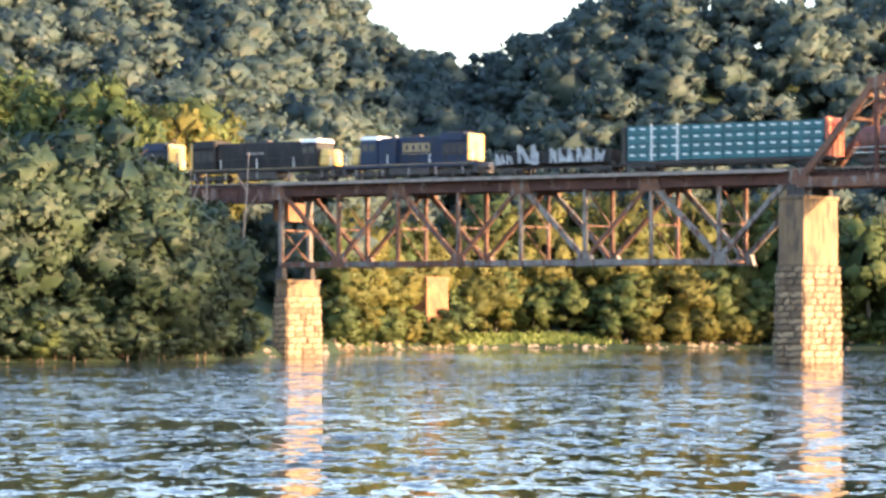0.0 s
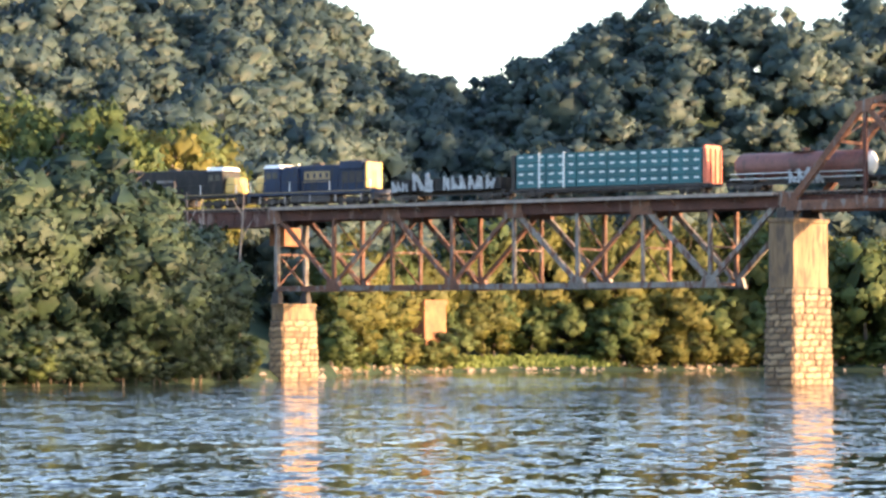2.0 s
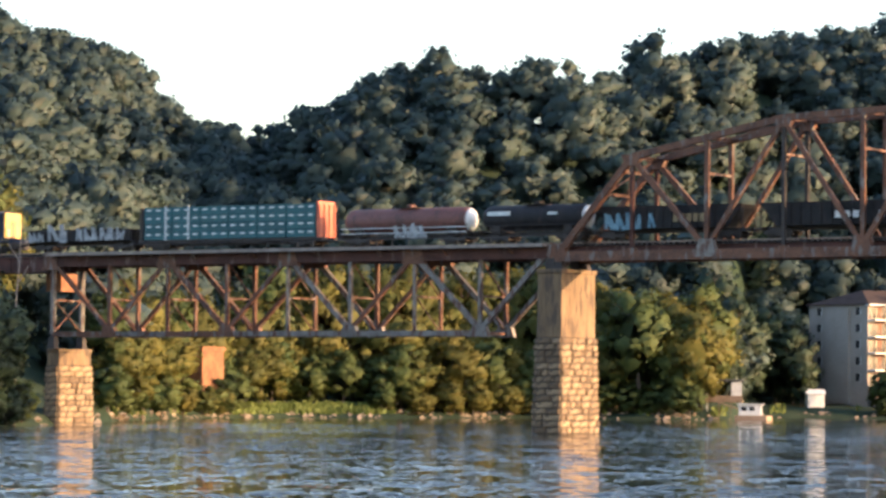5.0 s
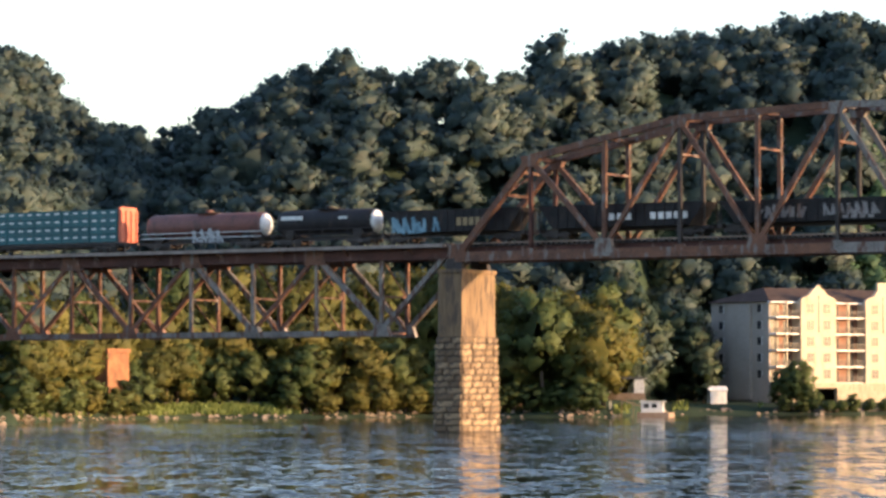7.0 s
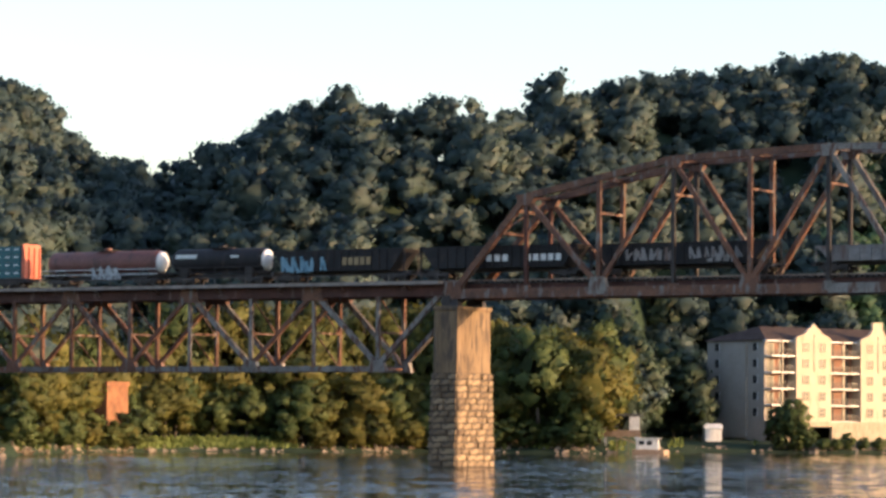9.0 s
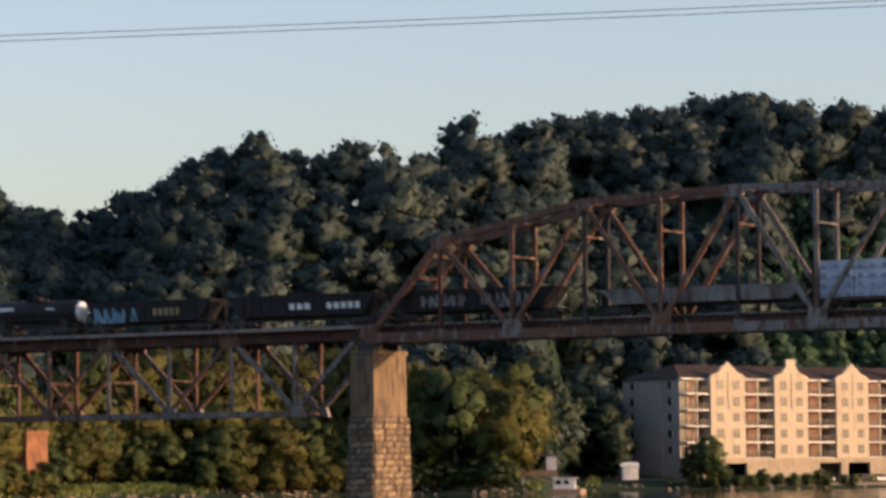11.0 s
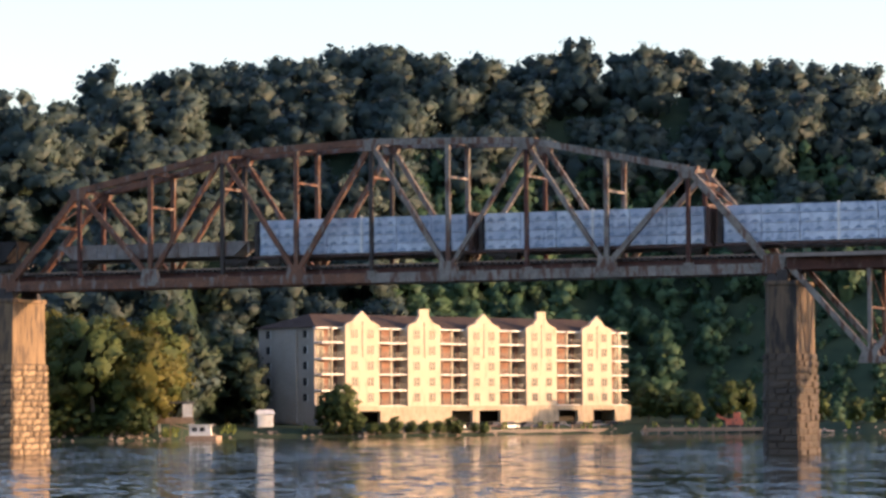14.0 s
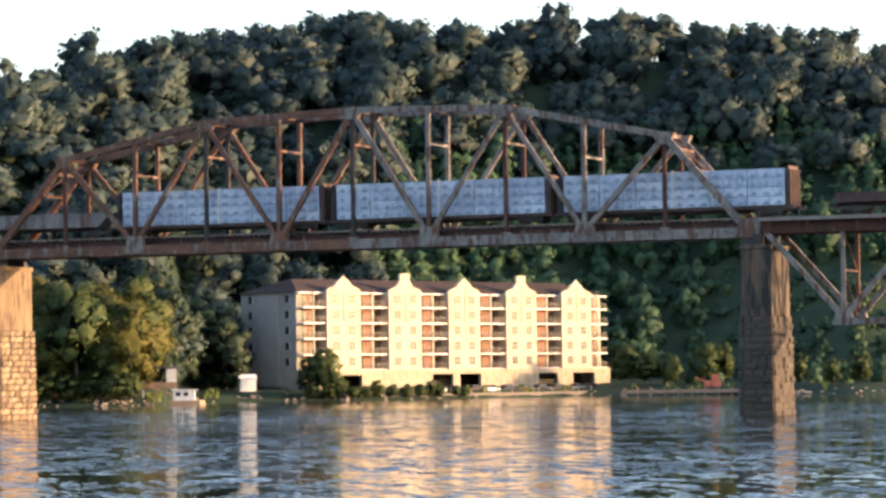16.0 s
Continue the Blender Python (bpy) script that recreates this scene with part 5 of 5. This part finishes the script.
    for a, b in gaps:
        for z in floors:
            bal = part("balcony", Shape().box(a + 0.01, b - 0.01, 0.3, 2.2, z - 0.14, z + 0.1) if z > 6 else Shape().box(a + 0.01, b - 0.01, 0.56, 2.2, z - 0.04, z + 0.1), WHITE_PAINT, th, "pale balcony slab")
            rail = Shape().box(a + 0.05, b - 0.05, 0.38, 0.43, z + 1.05, z + 1.12)
            q = a + 0.1
            while q < b:
                rail.box(q, q + 0.035, 0.39, 0.42, z + 0.1, z + 1.05)
                q += 0.2
            part("railing", rail, RAILING, bal)
            mid = (a + b) / 2
            part("post", Shape().box(mid - 0.12, mid + 0.12, 0.5, 0.74, z + 0.1, z + 2.7), CREAM, bal)
            for c in ((a + mid) / 2, (mid + b) / 2):
                part("door", Shape().box(c - 0.8, c + 0.8, 2.13, 2.19, z + 0.1, z + 2.2), GLASS, bal)


def build_waterfront():
    """The quay, docks, cars and boats below the apartment house."""
    u = Vector((0.37, 0.929, 0)).normalized()
    n = Vector((u.y, -u.x, 0))
    base = Vector((-71.3, 240.7, 0))
    m = Matrix.Translation(base) @ Matrix((u, -n, Vector((0, 0, 1)))).transposed().to_4x4()
    th = thing("quay", "low stone quay with a car park before the apartment house", "quay", m=m)
    part("retaining_wall", Shape().box(-12, 84, -13.0, -12.4, -2, 0.9), MORTAR, th)
    part("paving", Shape().box(-12, 84, -12.4, 5.9, -1, 0.8), MORTAR, th)
    for i in range(24):
        x = -6 + i * 3.6
        part("railing_post", Shape().box(x, x + 0.12, -12.9, -12.75, 0.9, 1.8), WOOD, th)
    rng = random.Random(8)
    paints = (WHITE_PAINT, BLACK_PAINT, GREY_CAR, BLUE_LOCO, BROWN_CAR)
    for i in range(11):
        x = 10 + i * 4.6 + rng.uniform(-0.6, 0.6)
        c = thing("parked_car", "parked car on the quay in front of the apartments", "car", "parked cars", m=m @ pose(x, -9.0, 0.8))
        pm = paints[rng.randrange(5)]
        b = Shape().prism([(-2.1, -0.85), (2.1, -0.85), (2.1, 0.85), (-2.1, 0.85)], 0.35, 0.95, 0.97)
        part("body", b, pm, c, bevel=0.12)
        part("cabin", Shape().prism([(-1.2, -0.8), (1.0, -0.8), (1.0, 0.8), (-1.2, 0.8)], 0.95, 1.5, 0.78), GLASS, c, bevel=0.1)
        for wx, wy in product((-1.3, 1.3), (-0.85, 0.65)):
            part("wheel", Shape().tube((wx, wy, 0.33), (wx, wy + 0.2, 0.33), 0.33, n=14), DARK_STEEL, c)
    hp = lambda h, d, z=0.0: spot(h, d, z)
    # long dock right of the building
    d = thing("dock", "long low timber dock on the water", "dock", m=Matrix.Translation(hp(18.7, 582)) @ Matrix.Rotation(radians(19), 4, "Z"))
    part("deck", Shape().box(-11, 12, -1.5, 1.5, 0.75, 1.0), WOOD, d)
    part("fascia", Shape().box(-11, 12, -1.6, -1.505, 0.4, 1.05), WOOD, d)
    for i in range(10):
        part("pile", Shape().tube((-10.5 + i * 2.45, -1.2, -2), (-10.5 + i * 2.45, -1.2, 1.5), 0.14, n=8), WOOD, d)
    e = thing("excavator", "small orange machine on the dock", "machine", m=Matrix.Translation(hp(18.15, 583, 1.0)) @ Matrix.Rotation(radians(19), 4, "Z"))
    part("body", Shape().prism([(-1.6, -0.9), (1.6, -0.9), (1.6, 0.9), (-1.6, 0.9)], 0.5, 1.6, 0.9), ORANGE_RED, e, bevel=0.1)
    part("cabin", Shape().box(-0.2, 1.1, -0.7, 0.7, 1.6, 2.7), ORANGE_RED, e, bevel=0.08)
    part("track", Shape().box(-1.5, 1.5, -1.0, 1.0, 0.0, 0.5), DARK_STEEL, e)
    part("boom", beam((-1.4, 0, 1.4), (-3.2, 0, 2.2), 0.3, 0.35, False), ORANGE_RED, e)
    # houseboat and landing by the trees
    b = thing("houseboat", "small white houseboat moored at the wooded bank", "boat", m=Matrix.Translation((-62.6, 163.0, 0)) @ Matrix.Rotation(radians(25), 4, "Z"))
    hull = Shape().prism([(-2.6, -1.3), (2.2, -1.3), (3.0, 0), (2.2, 1.3), (-2.6, 1.3)], -0.3, 0.7)
    part("hull", hull, WOOD, b, bevel=0.05)
    part("cabin", Shape().box(-2.0, 1.4, -1.1, 1.1, 0.701, 2.3), WHITE_PAINT, b, bevel=0.06)
    part("roof", Shape().box(-2.3, 1.8, -1.3, 1.3, 2.3, 2.45), WHITE_PAINT, b)
    for x in (-1.6, -0.4):
        part("window", Shape().box(x, x + 0.8, -1.13, -1.101, 1.4, 2.0), GLASS, b)
    k = thing("boat_landing", "white two-storey boat landing hut on the bank", "hut", m=Matrix.Translation((-70.4, 168.9, 0.6)) @ Matrix.Rotation(radians(25), 4, "Z"))
    for x, y in product((-2.6, 2.4), (-1.4, 1.4)):
        part("post", Shape().box(x - 0.12, x + 0.12, y - 0.12, y + 0.12, -1.5, 5.2), WHITE_PAINT, k)
    part("floor", Shape().box(-3.0, 2.8, -1.7, 1.7, 2.0, 2.2), WOOD, k)
    part("parapet", Shape().box(-3.0, 2.8, -1.75, -1.6, 2.2, 3.0), WOOD, k, "weathered timber parapet")
    part("panel", Shape().box(-2.4, -0.9, -1.6, -1.5, 3.6, 5.1), WHITE_PAINT, k)
    part("panel", Shape().box(1.1, 2.6, -1.6, -1.5, 2.8, 5.1), WHITE_PAINT, k)
    part("roof", Shape().prism([(-3.2, -1.9), (3.0, -1.9), (3.0, 1.9), (-3.2, 1.9)], 5.2, 5.5, 0.9), RAILING, k)
    g = thing("gangway", "timber gangway down to the boat", "gangway", m=Matrix.Translation((-66.2, 165.5, 0)) @ Matrix.Rotation(radians(25), 4, "Z"))
    part("planks", beam((-3, 0, 2.6), (2.5, 0, 0.8), 1.2, 0.15, False), WOOD, g)
    for i in range(4):
        part("post", Shape().box(-3 + i * 1.8, -2.9 + i * 1.8, -0.6, -0.5, -1.0, 3.4 - i * 0.55), WOOD, g)
    s = thing("shed", "small white shed beside the apartments", "shed", m=Matrix.Translation((-82.6, 224.0, 2.6)) @ Matrix.Rotation(radians(40), 4, "Z") @ Matrix.Diagonal((0.8, 0.8, 0.8, 1)))
    part("wall", Shape().box(-1.8, 1.8, -1.5, 1.5, -1.4, 1.7), WHITE_PAINT, s)
    roof = Shape().add([(-2.1, -1.8, 1.7), (2.1, -1.8, 1.7), (2.1, 1.8, 1.7), (-2.1, 1.8, 1.7), (-2.1, 0, 2.7), (2.1, 0, 2.7)], [(0, 1, 5, 4), (2, 3, 4, 5), (0, 4, 3), (1, 2, 5), (3, 2, 1, 0)])
    part("roof", roof, WHITE_PAINT, s)


def build_old_pier():
    p = Vector((-108.3, 88.2, 0))
    th = thing("old_pier", "old stone pier overgrown with ivy on the bank, orange sunlight painted in", "bridge pier", m=Matrix.Translation(p))
    part("shaft", Shape().prism([(-1.4, -2.6), (1.4, -2.6), (1.4, 2.6), (-1.4, 2.6)], -1, 9.2, 0.94), SUN_ORANGE_STONE, th, bevel=0.08)
    part("cap", Shape().box(-1.45, 1.45, -2.6, 2.6, 9.2, 9.8), SUN_ORANGE_STONE, th)
    V, Q, N = crown_arrays(99, 16, 40, 0.4, 2.3, 2.6, 1.4, under=-0.9)
    V[:, 0] += 1.2
    V[:, 1] -= 2.0
    part("ivy", quad_mesh("ivy", V, Q, LEAF_MID, N), LEAF_MID, th, "climbing green ivy")


def build_wires():
    for dz in (0.0, -0.35):
        s = Shape()
        a, b = Vector((-160, -241, 28.6 + dz)), Vector((330, 44, 48.1 + dz))
        pts = []
        for i in range(41):
            f = i / 40
            p = a.lerp(b, f)
            p.z -= 4 * f * (1 - f) * 6.0
            pts.append(p)
        for p, q in zip(pts, pts[1:]):
            s.tube(p, q, 0.025, n=5)
        single("power_line", s, CABLE, "thin dark overhead power cable across the river", "cable", "power cables")


def build_bridge():
    build_through_truss()
    build_deck_truss("deck_truss_span", -0.1, -1, 8, True)
    build_deck_truss("deck_truss_span", 83.6, 1, 8, False, 8.7)
    build_track()
    build_approach()
    build_pier(-62.5, 6.4, 8.2, 1.12, -0.1, 6.2, 0.45, "pale stone river pier with a concrete cap under the deck truss")
    build_pier(0.2, 9.3, 15.95, 1.95, -1.2, 6.3, 1.1, "tall stone river pier with a stained concrete upper shaft")
    build_pier(83.0, 9.3, 15.95, 1.95, -1.2, 5.3, 1.1, "tall stone river pier with a concrete upper shaft, shade and stains painted dark", True)
    build_pier(145.9, 6.0, 7.6, 1.5, -0.7, 5.9, 0.6, "pale stone river pier with a concrete cap under the deck truss")


build_bridge()
build_train()
build_apartments()
build_waterfront()
build_old_pier()
build_wires()
build_bank_trees()
build_bare_trees()
build_hill_woods()
build_shore_rocks()


def motions():
    for th, offset in CARS:
        walk(th, [(t, pose(offset - 19.15 - 6.2 * t - 0.0225 * t * t, GAUGE_Y, RAIL_Z)) for t in range(17)])


motions()
